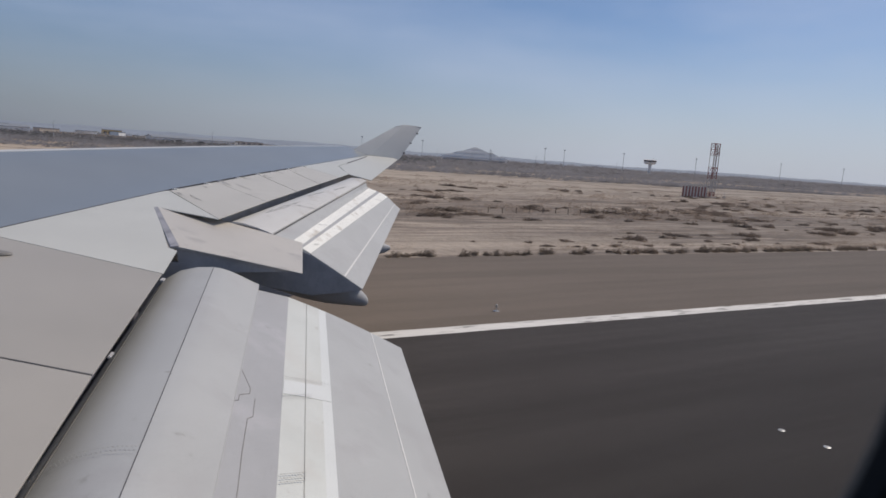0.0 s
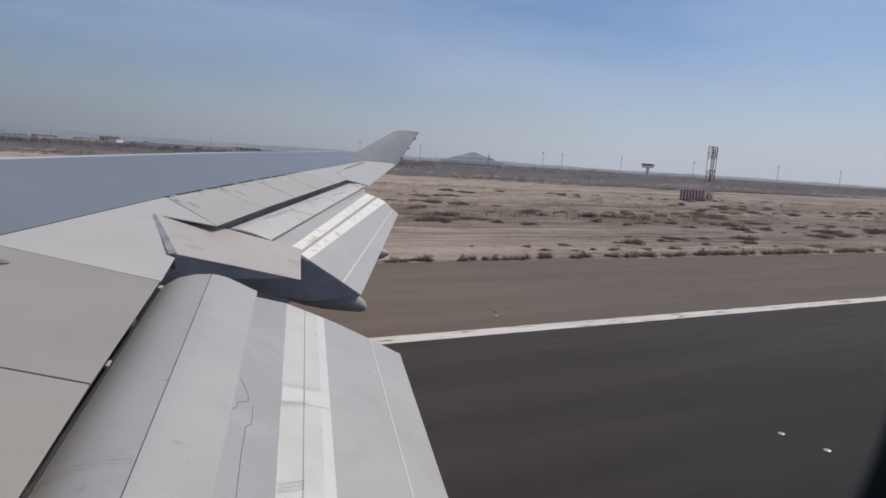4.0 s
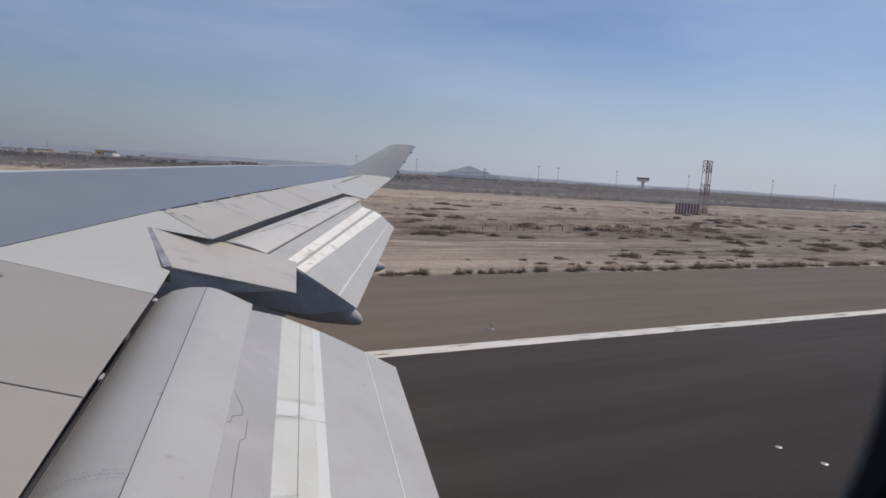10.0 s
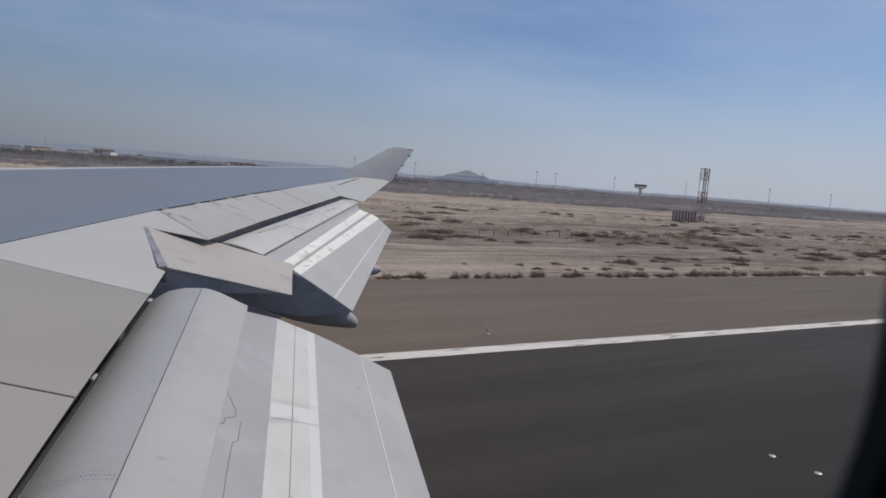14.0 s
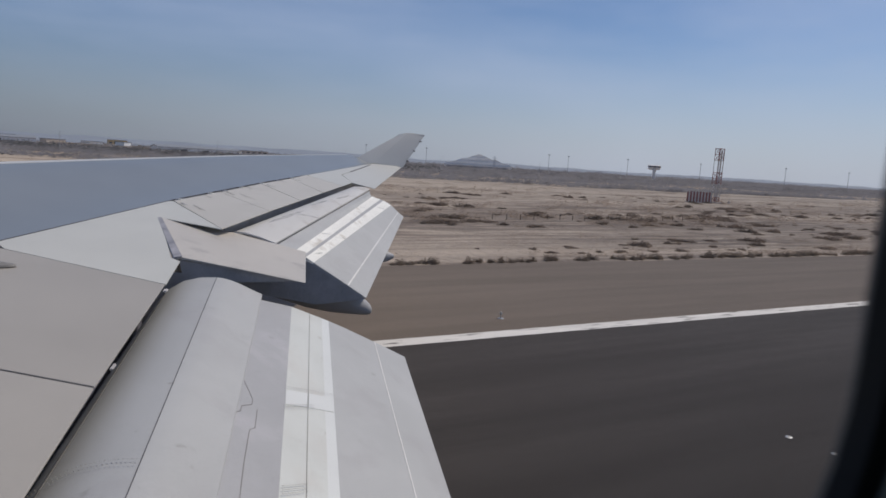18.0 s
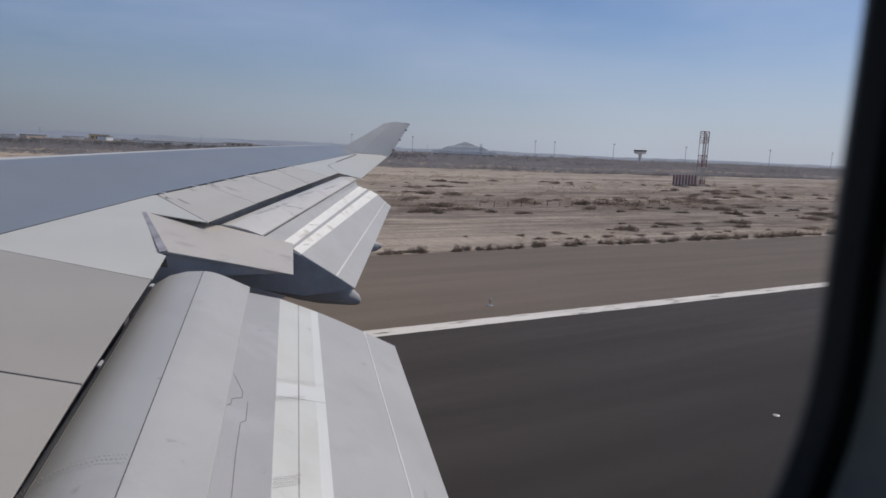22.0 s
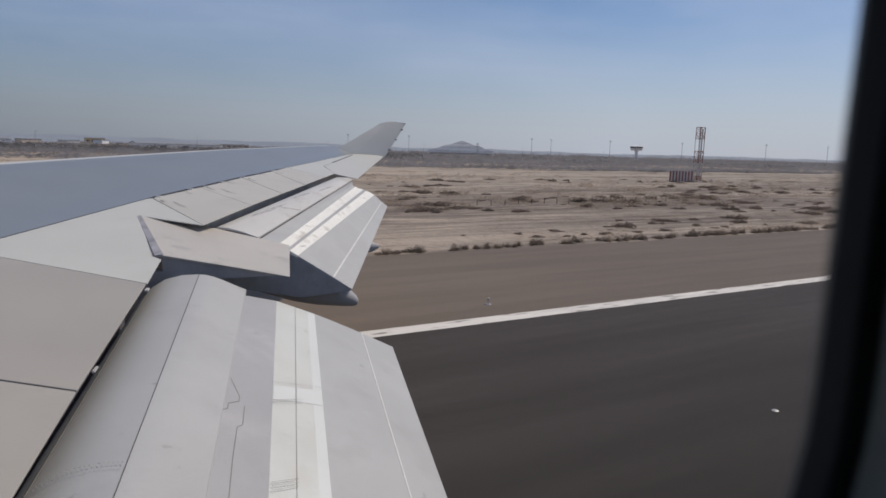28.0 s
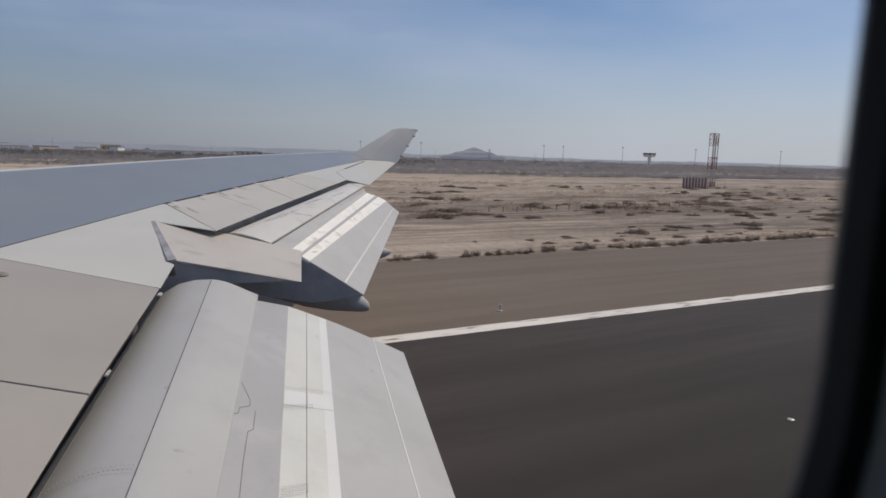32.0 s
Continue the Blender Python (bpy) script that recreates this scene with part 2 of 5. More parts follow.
# pale blue of the hills is painted haze, not a soil colour
M_HAZE = material("far_hill_haze_tint", (0.235, 0.27, 0.325), 0.95, 0.0, 0.08, 0.01, 0.08)
M_WALLW = material("building_white_plaster", (0.80, 0.79, 0.77), 0.8, 0.0, 0.06, 0.1, 2)
M_WALLT = material("building_tan_plaster", (0.56, 0.49, 0.42), 0.85, 0.0, 0.06, 0.1, 2)
M_WALLY = material("building_yellow_plaster", (0.66, 0.50, 0.27), 0.85, 0.0, 0.05, 0.1, 2)
M_ROOF = material("building_grey_roof", (0.24, 0.26, 0.29), 0.6, 0.0, 0.08, 0.1, 2)
M_ROOFP = material("terminal_pale_roof_sheet", (0.64, 0.64, 0.63), 0.6, 0.0, 0.08, 0.1, 2)
M_WINDOW = material("building_dark_glazing", (0.04, 0.05, 0.06), 0.12, 0.0, 0.05, 0.2, 2)
M_CONC = material("tower_concrete", (0.48, 0.46, 0.44), 0.85, 0.0, 0.06, 0.2, 3)
# red paint greyed to imitate the haze between mast and window
M_RED = material("mast_red_hazed", (0.25, 0.096, 0.088), 0.5, 0.0, 0.1, 2, 20)
M_MASTW = material("mast_white_paint", (0.50, 0.48, 0.46), 0.5, 0.0, 0.06, 2, 20)
M_STEEL = material("galvanised_steel", (0.42, 0.43, 0.44), 0.45, 0.7, 0.08, 4, 40)


def soil_material():
    """Dry desert soil: tan and grey patches, pale salt crust, strips worn along the runway, gravel speckle."""
    m = bpy.data.materials.new("desert_soil")
    m.use_nodes = True
    n, l = m.node_tree.nodes, m.node_tree.links
    b = n["Principled BSDF"]
    b.inputs["Roughness"].default_value = 0.95
    b.inputs["Diffuse Roughness"].default_value = 0.65
    tc = n.new("ShaderNodeTexCoord")

    def layer(stretch, s, lo, hi, detail=6.0):
        mp, t, r = n.new("ShaderNodeMapping"), n.new("ShaderNodeTexNoise"), n.new("ShaderNodeMapRange")
        mp.inputs["Scale"].default_value = stretch
        t.inputs["Scale"].default_value, t.inputs["Detail"].default_value, t.inputs["Roughness"].default_value = s, detail, 0.62
        r.inputs["From Min"].default_value, r.inputs["From Max"].default_value = lo, hi
        l.new(tc.outputs["Object"], mp.inputs["Vector"])
        l.new(mp.outputs["Vector"], t.inputs["Vector"])
        l.new(t.outputs["Fac"], r.inputs["Value"])
        return r.outputs["Result"]

    def blend(a, colour, fac):
        mx = n.new("ShaderNodeMix")
        mx.data_type = "RGBA"
        l.new(fac, mx.inputs["Factor"])
        if isinstance(a, tuple):
            mx.inputs["A"].default_value = (*a, 1)
        else:
            l.new(a, mx.inputs["A"])
        mx.inputs["B"].default_value = (*colour, 1)
        return mx.outputs["Result"]

    c = blend((0.370, 0.296, 0.230), (0.258, 0.205, 0.162), layer((0.10, 1, 1), 0.045, 0.45, 0.55))
    c = blend(c, (0.611, 0.498, 0.385), layer((0.07, 1, 1), 0.075, 0.51, 0.60))         # pale crusted strips
    c = blend(c, (0.185, 0.144, 0.113), layer((0.09, 1, 1), 0.13, 0.52, 0.61))          # dark worn strips
    c = blend(c, (0.179, 0.139, 0.109), layer((0.22, 1, 1), 0.65, 0.54, 0.66, 5.0))     # low dead growth
    c = blend(c, (0.540, 0.440, 0.340), layer((0.10, 1, 1), 0.95, 0.55, 0.64, 5.0))     # broken crust in flecks
    c = blend(c, (0.200, 0.155, 0.122), layer((0.13, 1, 1), 0.42, 0.55, 0.63, 6.0))     # twigs and dark gravel in drifts
    sep, verge, edge_n, both = n.new("ShaderNodeSeparateXYZ"), n.new("ShaderNodeMapRange"), layer((0.08, 1, 1), 0.35, 0.42, 0.60), n.new("ShaderNodeMath")
    l.new(tc.outputs["Object"], sep.inputs["Vector"])
    l.new(sep.outputs["Y"], verge.inputs["Value"])
    verge.inputs["From Min"].default_value, verge.inputs["From Max"].default_value = 50.0, 38.0
    both.operation = "MULTIPLY"
    l.new(verge.outputs["Result"], both.inputs[0])
    l.new(edge_n, both.inputs[1])
    c = blend(c, (0.575, 0.471, 0.369), both.outputs["Value"])                          # wind-blown sand along the shoulder
    rise, fall, pan, far_n = n.new("ShaderNodeMapRange"), n.new("ShaderNodeMapRange"), n.new("ShaderNodeMath"), layer((0.05, 1, 1), 0.06, 0.38, 0.58)
    for r, a, z in ((rise, 85.0, 150.0), (fall, 330.0, 220.0)):
        l.new(sep.outputs["Y"], r.inputs["Value"])
        r.inputs["From Min"].default_value, r.inputs["From Max"].default_value = a, z
    pan.operation = "MULTIPLY"
    l.new(rise.outputs["Result"], pan.inputs[0])
    l.new(fall.outputs["Result"], pan.inputs[1])
    pan_n = n.new("ShaderNodeMath")
    pan_n.operation = "MULTIPLY"
    l.new(pan.outputs["Value"], pan_n.inputs[0])
    l.new(far_n, pan_n.inputs[1])
    c = blend(c, (0.562, 0.463, 0.359), pan_n.outputs["Value"])                         # bare pale flats before the scrub belt
    c = blend(c, (0.441, 0.354, 0.273), layer((0.35, 1, 1), 1.9, 0.57, 0.78, 4.0))      # gravel
    l.new(c, b.inputs["Base Color"])
    bt, bp = n.new("ShaderNodeTexNoise"), n.new("ShaderNodeBump")
    bt.inputs["Scale"].default_value, bt.inputs["Detail"].default_value = 1.3, 8.0
    l.new(tc.outputs["Object"], bt.inputs["Vector"])
    bp.inputs["Strength"].default_value, bp.inputs["Distance"].default_value = 0.7, 0.35
    l.new(bt.outputs["Fac"], bp.inputs["Height"])
    l.new(bp.outputs["Normal"], b.inputs["Normal"])
    return m


def let_light_through(m, share, even=False):
    """Thin leaves and twigs pass part of the light on."""
    n, l = m.node_tree.nodes, m.node_tree.links
    b, out = n["Principled BSDF"], n["Material Output"]
    t, mx = n.new("ShaderNodeBsdfTranslucent"), n.new("ShaderNodeMixShader")
    l.new(b.inputs["Base Color"].links[0].from_socket, t.inputs["Color"])
    mx.inputs[0].default_value = share
    l.new(b.outputs["BSDF"], mx.inputs[1])
    l.new(t.outputs["BSDF"], mx.inputs[2])
    l.new(mx.outputs["Shader"], out.inputs["Surface"])
    if even:
        up = n.new("ShaderNodeCombineXYZ")          # the crowns of a far belt shade as one even mat
        up.inputs["Z"].default_value = 1.0
        l.new(up.outputs["Vector"], b.inputs["Normal"])


for leafy in (M_BUSH, M_TUFT):
    let_light_through(leafy, 0.55)
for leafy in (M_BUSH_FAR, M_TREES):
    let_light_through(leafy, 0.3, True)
def thin_film(m, least, most):
    """A worn film: the paint below shows through it unevenly."""
    n, l = m.node_tree.nodes, m.node_tree.links
    tc, t, r = n.new("ShaderNodeTexCoord"), n.new("ShaderNodeTexNoise"), n.new("ShaderNodeMapRange")
    clear, mx = n.new("ShaderNodeBsdfTransparent"), n.new("ShaderNodeMixShader")
    t.inputs["Scale"].default_value, t.inputs["Detail"].default_value = 9.0, 4.0
    r.inputs["From Min"].default_value, r.inputs["From Max"].default_value = 0.30, 0.72
    r.inputs["To Min"].default_value, r.inputs["To Max"].default_value = least, most
    l.new(tc.outputs["Object"], t.inputs["Vector"])
    l.new(t.outputs["Fac"], r.inputs["Value"])
    l.new(r.outputs["Result"], mx.inputs[0])
    l.new(clear.outputs["BSDF"], mx.inputs[1])
    l.new(n["Principled BSDF"].outputs["BSDF"], mx.inputs[2])
    l.new(mx.outputs["Shader"], n["Material Output"].inputs["Surface"])


thin_film(M_SMEAR, 0.0, 0.36)
M_SOIL = soil_material()


def asphalt_material():
    """Dark runway asphalt: fine chippings, long streaks, and rubber laid down towards the middle of the runway."""
    m = material("runway_asphalt", (0.094, 0.083, 0.077), 0.92, 0.0, 0.13, 0.35, 18, 0.35, 60, spec=0.12, stain=(0.070, 0.061, 0.057), stain_at=(0.42, 0.72), stain_scale=0.5, stretch=(0.06, 1, 1), dull=0.65)
    n, l = m.node_tree.nodes, m.node_tree.links
    b = n["Principled BSDF"]
    old = b.inputs["Base Color"].links[0].from_socket
    tc, sep, mp = n.new("ShaderNodeTexCoord"), n.new("ShaderNodeSeparateXYZ"), n.new("ShaderNodeMapping")
    t, add, rng, mx = n.new("ShaderNodeTexNoise"), n.new("ShaderNodeMath"), n.new("ShaderNodeMapRange"), n.new("ShaderNodeMix")
    mp.inputs["Scale"].default_value = (0.02, 1, 1)
    t.inputs["Scale"].default_value, t.inputs["Detail"].default_value = 0.45, 5.0
    l.new(tc.outputs["Object"], mp.inputs["Vector"])
    l.new(mp.outputs["Vector"], t.inputs["Vector"])
    l.new(tc.outputs["Object"], sep.inputs["Vector"])
    add.operation = "MULTIPLY_ADD"
    add.inputs[1].default_value = 7.0
    l.new(t.outputs["Fac"], add.inputs[0])
    l.new(sep.outputs["Y"], add.inputs[2])
    rng.inputs["From Min"].default_value, rng.inputs["From Max"].default_value = 18.0, 6.0
    rng.inputs["To Min"].default_value, rng.inputs["To Max"].default_value = 0.0, 0.9
    l.new(add.outputs["Value"], rng.inputs["Value"])
    mx.data_type = "RGBA"
    l.new(rng.outputs["Result"], mx.inputs["Factor"])
    l.new(old, mx.inputs["A"])
    mx.inputs["B"].default_value = (0.030, 0.027, 0.025, 1)
    l.new(mx.outputs["Result"], b.inputs["Base Color"])
    return m


M_ASPHALT = asphalt_material()


def pane_material():
    """Clear acrylic with a thin uneven whitish film, added to veil and lift the darks."""
    m = bpy.data.materials.new("window_acrylic")
    m.use_nodes = True
    n, l = m.node_tree.nodes, m.node_tree.links
    clear, film, mx = n.new("ShaderNodeBsdfTransparent"), n.new("ShaderNodeBsdfTranslucent"), n.new("ShaderNodeMixShader")
    tc, t, r = n.new("ShaderNodeTexCoord"), n.new("ShaderNodeTexNoise"), n.new("ShaderNodeMapRange")
    film.inputs["Color"].default_value = (0.80, 0.80, 0.78, 1)
    t.inputs["Scale"].default_value, t.inputs["Detail"].default_value = 30.0, 5.0
    r.inputs["From Min"].default_value, r.inputs["From Max"].default_value = 0.35, 0.65
    r.inputs["To Min"].default_value, r.inputs["To Max"].default_value = 0.012, 0.022
    l.new(tc.outputs["Object"], t.inputs["Vector"])
    l.new(t.outputs["Fac"], r.inputs["Value"])
    l.new(r.outputs["Result"], mx.inputs[0])
    l.new(clear.outputs["BSDF"], mx.inputs[1])
    l.new(film.outputs["BSDF"], mx.inputs[2])
    l.new(mx.outputs["Shader"], n["Material Output"].inputs["Surface"])
    return m


# ---- mesh helpers ----
def link(name, bm, mat, parent=None, label="", smooth=False):
    me = bpy.data.meshes.new(name)
    bmesh.ops.recalc_face_normals(bm, faces=bm.faces)
    if smooth:
        for e in bm.edges:
            if len(e.link_faces) == 2 and e.calc_face_angle() > 0.6:
                e.smooth = False
    bm.to_mesh(me)
    bm.free()
    for mt in (mat if isinstance(mat, (list, tuple)) else [mat]):
        me.materials.append(mt)
    if smooth:
        for p in me.polygons:
            p.use_smooth = True
    ob = new(name, me)
    if parent:
        ob.parent = parent
    if label:
        ob["label"] = label
    return ob


def part(name, bm, mat, parent, label="", smooth=False):
    return link(name, bm, mat, parent, label, smooth)


def empty(name, at=(0, 0, 0)):
    e = new(name)
    e.location = at
    e.empty_display_size = 0.2
    return e


def add_box(bm, x0, x1, y0, y1, z0, z1):
    v = [bm.verts.new((x, y, z)) for z in (z0, z1) for x, y in ((x0, y0), (x1, y0), (x1, y1), (x0, y1))]
    for f in ((3, 2, 1, 0), (4, 5, 6, 7), (0, 1, 5, 4), (1, 2, 6, 5), (2, 3, 7, 6), (3, 0, 4, 7)):
        bm.faces.new([v[i] for i in f])
    return v


def box(x0, x1, y0, y1, z0, z1, bevel=0.0):
    bm = bmesh.new()
    add_box(bm, x0, x1, y0, y1, z0, z1)
    if bevel:
        bmesh.ops.bevel(bm, geom=bm.edges[:], offset=bevel, segments=2, affect="EDGES")
    return bm


def add_tube(bm, a, b, r0, r1=None, n=8):
    a, b = Vector(a), Vector(b)
    r1 = r0 if r1 is None else r1
    q = (b - a).to_track_quat("Z", "Y")
    ring = []
    for p, r in ((a, r0), (b, r1)):
        ring.append([bm.verts.new(p + q @ Vector((r * math.cos(2 * math.pi * i / n), r * math.sin(2 * math.pi * i / n), 0))) for i in range(n)])
    for i in range(n):
        j = (i + 1) % n
        bm.faces.new((ring[0][i], ring[0][j], ring[1][j], ring[1][i]))
    bm.faces.new(ring[0][::-1])
    bm.faces.new(ring[1])


def tube(a, b, r0, r1=None, n=8):
    bm = bmesh.new()
    add_tube(bm, a, b, r0, r1, n)
    return bm


def lathe(profile, n=20, at=(0, 0, 0)):
    bm = bmesh.new()
    rings = [[bm.verts.new((at[0] + r * math.cos(2 * math.pi * i / n), at[1] + r * math.sin(2 * math.pi * i / n), at[2] + z)) for i in range(n)] for r, z in profile]
    for a, b in zip(rings, rings[1:]):
        for i in range(n):
            j = (i + 1) % n
            bm.faces.new((a[i], a[j], b[j], b[i]))
    bm.faces.new(rings[0][::-1])
    bm.faces.new(rings[-1])
    return bm


def loft(sections, closed_ends=True):
    """A closed skin through rings of points of equal number."""
    bm = bmesh.new()
    rings = [[bm.verts.new(p) for p in s] for s in sections]
    k = len(rings[0])
    for a, b in zip(rings, rings[1:]):
        for i in range(k):
            j = (i + 1) % k
            bm.faces.new((a[i], a[j], b[j], b[i]))
    if closed_ends:
        bm.faces.new(rings[0][::-1])
        bm.faces.new(rings[-1])
    return bm


def curve(nodes, s):
    """A smooth line through nodes at the parameter s (0 at the first node, 1 at the second ...)."""
    n = [Vector(p) for p in nodes]
    i = max(0, min(int(s), len(n) - 2))
    t = s - i
    h = [(b - a).length for a, b in zip(n, n[1:])]

    def lean(k):
        if k == 0:
            return (n[1] - n[0]) / h[0]
        if k == len(n) - 1:
            return (n[k] - n[k - 1]) / h[k - 1]
        return ((n[k] - n[k - 1]) / h[k - 1] * h[k] + (n[k + 1] - n[k]) / h[k] * h[k - 1]) / (h[k] + h[k - 1])

    return (n[i] * (2 * t ** 3 - 3 * t * t + 1) + n[i + 1] * (3 * t * t - 2 * t ** 3)
            + lean(i) * h[i] * (t ** 3 - 2 * t * t + t) + lean(i + 1) * h[i] * (t ** 3 - t * t))


# ---- the airliner: x aft, y outboard, z up; the eye stands at the window ----
airliner = tagged(empty("airliner"), "white and grey wide-body airliner wing with lowered flaps on the runway", "airliner")
airliner.matrix_world = TILT


def top(x, y):
    """Height of the flat rear part of the wing's upper skin."""
    return 3.995 - 0.05 * x + 0.08 * y


def along(nodes, y):
    return float(np.interp(y, [n[0] for n in nodes], [n[1] for n in nodes]))


SPAR = [(-0.5, -6.8), (2.0, -5.4), (9.7, -1.03), (13.8, 1.34), (17.53, 3.79), (21.42, 6.50), (28.3, 11.2)]    # (y, x) of the grey skin's rear edge
TE = [(-0.5, -1.38), (2.0, -0.76), (8.82, 0.93), (10.9, 1.75), (19.58, 7.15), (27.9, 12.25), (28.3, 12.5)]


def x_nose(y):
    return 9.5 - 0.87 * (28.3 - y)


def rise(u, y):
    """How far the skin stands above the rear plane; u from the rear spar (0) to the nose (1)."""
    h = 0.37 if y < 21 else 0.37 - 0.014 * (y - 21)
    if u < 0.72:
        v = u / 0.72
        return h * v * v * (3 - 2 * v)
    v = (u - 0.72) / 0.28
    return h - (h + 0.30) * (1 - math.sqrt(max(0, 1 - v * v)))


def wing_skin():
    bm = bmesh.new()
    ys = [-0.4 + 28.7 * i / 44 for i in range(45)]
    us = [i / 22 for i in range(23)]
    us = [u if u < 0.72 else 0.72 + 0.28 * math.sin((u - 0.72) / 0.28 * math.pi / 2) for u in us]
    grid = []
    for y in ys:
        xs, xn = along(SPAR, y), x_nose(y)
        row = [(xs + (xn - xs) * u, y, top(xs + (xn - xs) * u, y) + rise(u, y)) for u in us]
        low = 0.55 * (xs - xn) / 6
        row += [(xn + (xs - xn) * k, y, top(xn, y) - 0.30 - low * math.sin(math.pi * min(1, k + 0.25) * 0.8)) for k in (0.15, 0.5, 1.0)]
        grid.append(row)
    return loft(grid)


wing_box = part("wing_box", wing_skin(), M_BOX, airliner, "smooth bluish grey wing upper skin", True)
add = [(y, along(SPAR, y) + 0.03, along(TE, y) - 0.40 if not 8.9 < y < 11.8 else 0.40) for y in (-0.4, 2, 6, 8.8, 9.0, 11.65, 11.95, 14, 19.5, 24, 28)]
part("lower_skin", loft([[(a, y, top(a, y) - 0.06), (b, y, top(b, y) - 0.06), (b, y, top(b, y) - 0.42), (b, y, top(b, y) - 0.52), (a, y, top(a, y) - 0.70)] for y, a, b in add]), M_DARK, airliner, "dark shaded cove under the wing panels")


# floor added to close the gap and keep ground light off the flap nose
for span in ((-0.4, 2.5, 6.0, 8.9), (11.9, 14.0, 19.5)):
    part("cove_floor", loft([[(along(TE, y) + d, y, top(along(TE, y), y) - h) for d, h in ((-0.85, 0.40), (-0.48, 0.40), (-0.48, 0.85), (-0.10, 0.95), (-0.10, 1.05), (-0.85, 1.05))] for y in span]), M_COVE, airliner, "added floor of the flap cove, coloured as its shade")
# dark sheet added below the spoilers so warm bounce misses the flap nose
part("spoiler_underside", loft([[(along(TE, y) + d, y, top(along(TE, y) + d, y) - h) for d, h in ((-0.60, 0.022), (-0.035, 0.022), (-0.035, 0.034), (-0.60, 0.06))] for y in (-0.4, 2.5, 6.0, 8.8)]), M_COVE, airliner, "dark sheet added under the spoilers to stop bounced light")
part("cove_rib", loft([[(x, y, z) for x, z in ((-0.2, 4.56), (1.25, 4.44), (1.25, 4.0), (0.5, 3.7), (-0.2, 3.9))] for y in (9.0, 9.06)]), M_DARK, airliner, "dark rib at the end of the flap cove")
rings = []
for i in range(45):
    y = -0.3 + 28.5 * i / 44
    xs_, xn = along(SPAR, y), x_nose(y)
    row = [(xs_ + (xn - xs_) * u, y, top(xs_ + (xn - xs_) * u, y) + rise(u, y)) for u in (0.70, 0.76, 0.83, 0.90, 0.96)]
    rings.append([(x, y, z + 0.006) for x, y, z in row] + [(x, y, z - 0.02) for x, y, z in row[::-1]])
part("leading_edge", loft(rings), M_EDGE, airliner, "bright bare leading edge strip", True)


def panel(name, plan, mat, thick=0.014, lift=0.0, label="", parent=airliner, bevel=0.002):
    """A flat piece of the wing's rear skin with the plan's outline."""
    bm = bmesh.new()
    up = [bm.verts.new((x, y, top(x, y) + lift)) for x, y in plan]
    dn = [bm.verts.new((x, y, top(x, y) + lift - thick)) for x, y in plan]
    bm.faces.new(up)
    bm.faces.new(dn[::-1])
    for i in range(len(plan)):
        j = (i + 1) % len(plan)
        bm.faces.new((up[j], up[i], dn[i], dn[j]))
    bmesh.ops.recalc_face_normals(bm, faces=bm.faces)
    if bevel:
        bmesh.ops.bevel(bm, geom=[e for e in bm.edges if all(v in up for v in e.verts)], offset=bevel, segments=1, affect="EDGES")
    return part(name, bm, mat, parent, label)


def shrink(plan, d):
    """The outline moved inwards by d, to leave a joint."""
    pts = [Vector(p) for p in plan]
    n = len(pts)
    area = sum(pts[i].x * pts[(i + 1) % n].y - pts[(i + 1) % n].x * pts[i].y for i in range(n))
    sgn = 1 if area > 0 else -1
    out = []
    for i in range(n):
        a, b, c = pts[i - 1], pts[i], pts[(i + 1) % n]
        d1, d2 = (b - a).normalized(), (c - b).normalized()
        n1, n2 = Vector((-d1.y, d1.x)) * sgn, Vector((-d2.y, d2.x)) * sgn
        k = d / max(0.25, 1 + n1.dot(n2))
        out.append(tuple(b + (n1 + n2) * k))
    return out


def sp(y):
    return (along(SPAR, y) + 0.02, y)


# fixed rear panels and spoilers, from the root to the tip
J1A, J1B = (-1.22, 9.37), (0.67, 7.74)       # joint of the white fixed panel
J2A, J2B = (-1.35, 5.93), (-0.02, 5.06)      # joint between the inboard spoilers
panel("spoiler", shrink([(-3.4, 6.8), J2A, J2B, (-1.3, -0.3), (-6.4, -0.3)], 0.012), M_BEIGE, label="beige painted spoiler panel")
panel("spoiler", shrink([J1A, J1B, J2B, J2A, (-3.4, 6.8)], 0.012), M_BEIGE, label="beige painted spoiler panel")
OUT = [((1.24, 13.56), (1.80, 11.05)), ((2.37, 15.25), (3.05, 13.11)), ((3.74, 17.35), (4.16, 14.87)), ((4.99, 19.15), (5.24, 16.59)), ((5.82, 20.5), (6.44, 18.49)), ((6.20, 21.0), (7.10, 19.55))]
panel("fixed_panel", shrink([sp(9.5), sp(13.5), (1.275, 13.56), OUT[0][1], (0.90, 11.75), (0.84, 8.98), (0.93, 8.82), J1B, (-1.0, 9.18)], 0.002), M_WHITE, label="pale greenish white fixed wing panel", bevel=0)
for i in range(5):
    a, b = OUT[i], OUT[i + 1]
    panel("spoiler", shrink([(a[0][0] + 0.05, a[0][1]), (b[0][0] + 0.05, b[0][1]), b[1], a[1]], 0.002 if i in (0, 4) else 0.011), M_BEIGE2 if i < 4 else M_WHITE, lift=0.006,
          label="beige spoiler panel with a dark hinge line" if i < 4 else "pale outer spoiler panel")
panel("outer_fixed_panel", shrink([sp(21.1), sp(28.2), (11.25, 28.2), (7.50, 21.75), (7.14, 19.55), (6.27, 21.0)], 0.0005), M_WHITE, label="pale fixed panel by the wing tip", bevel=0)
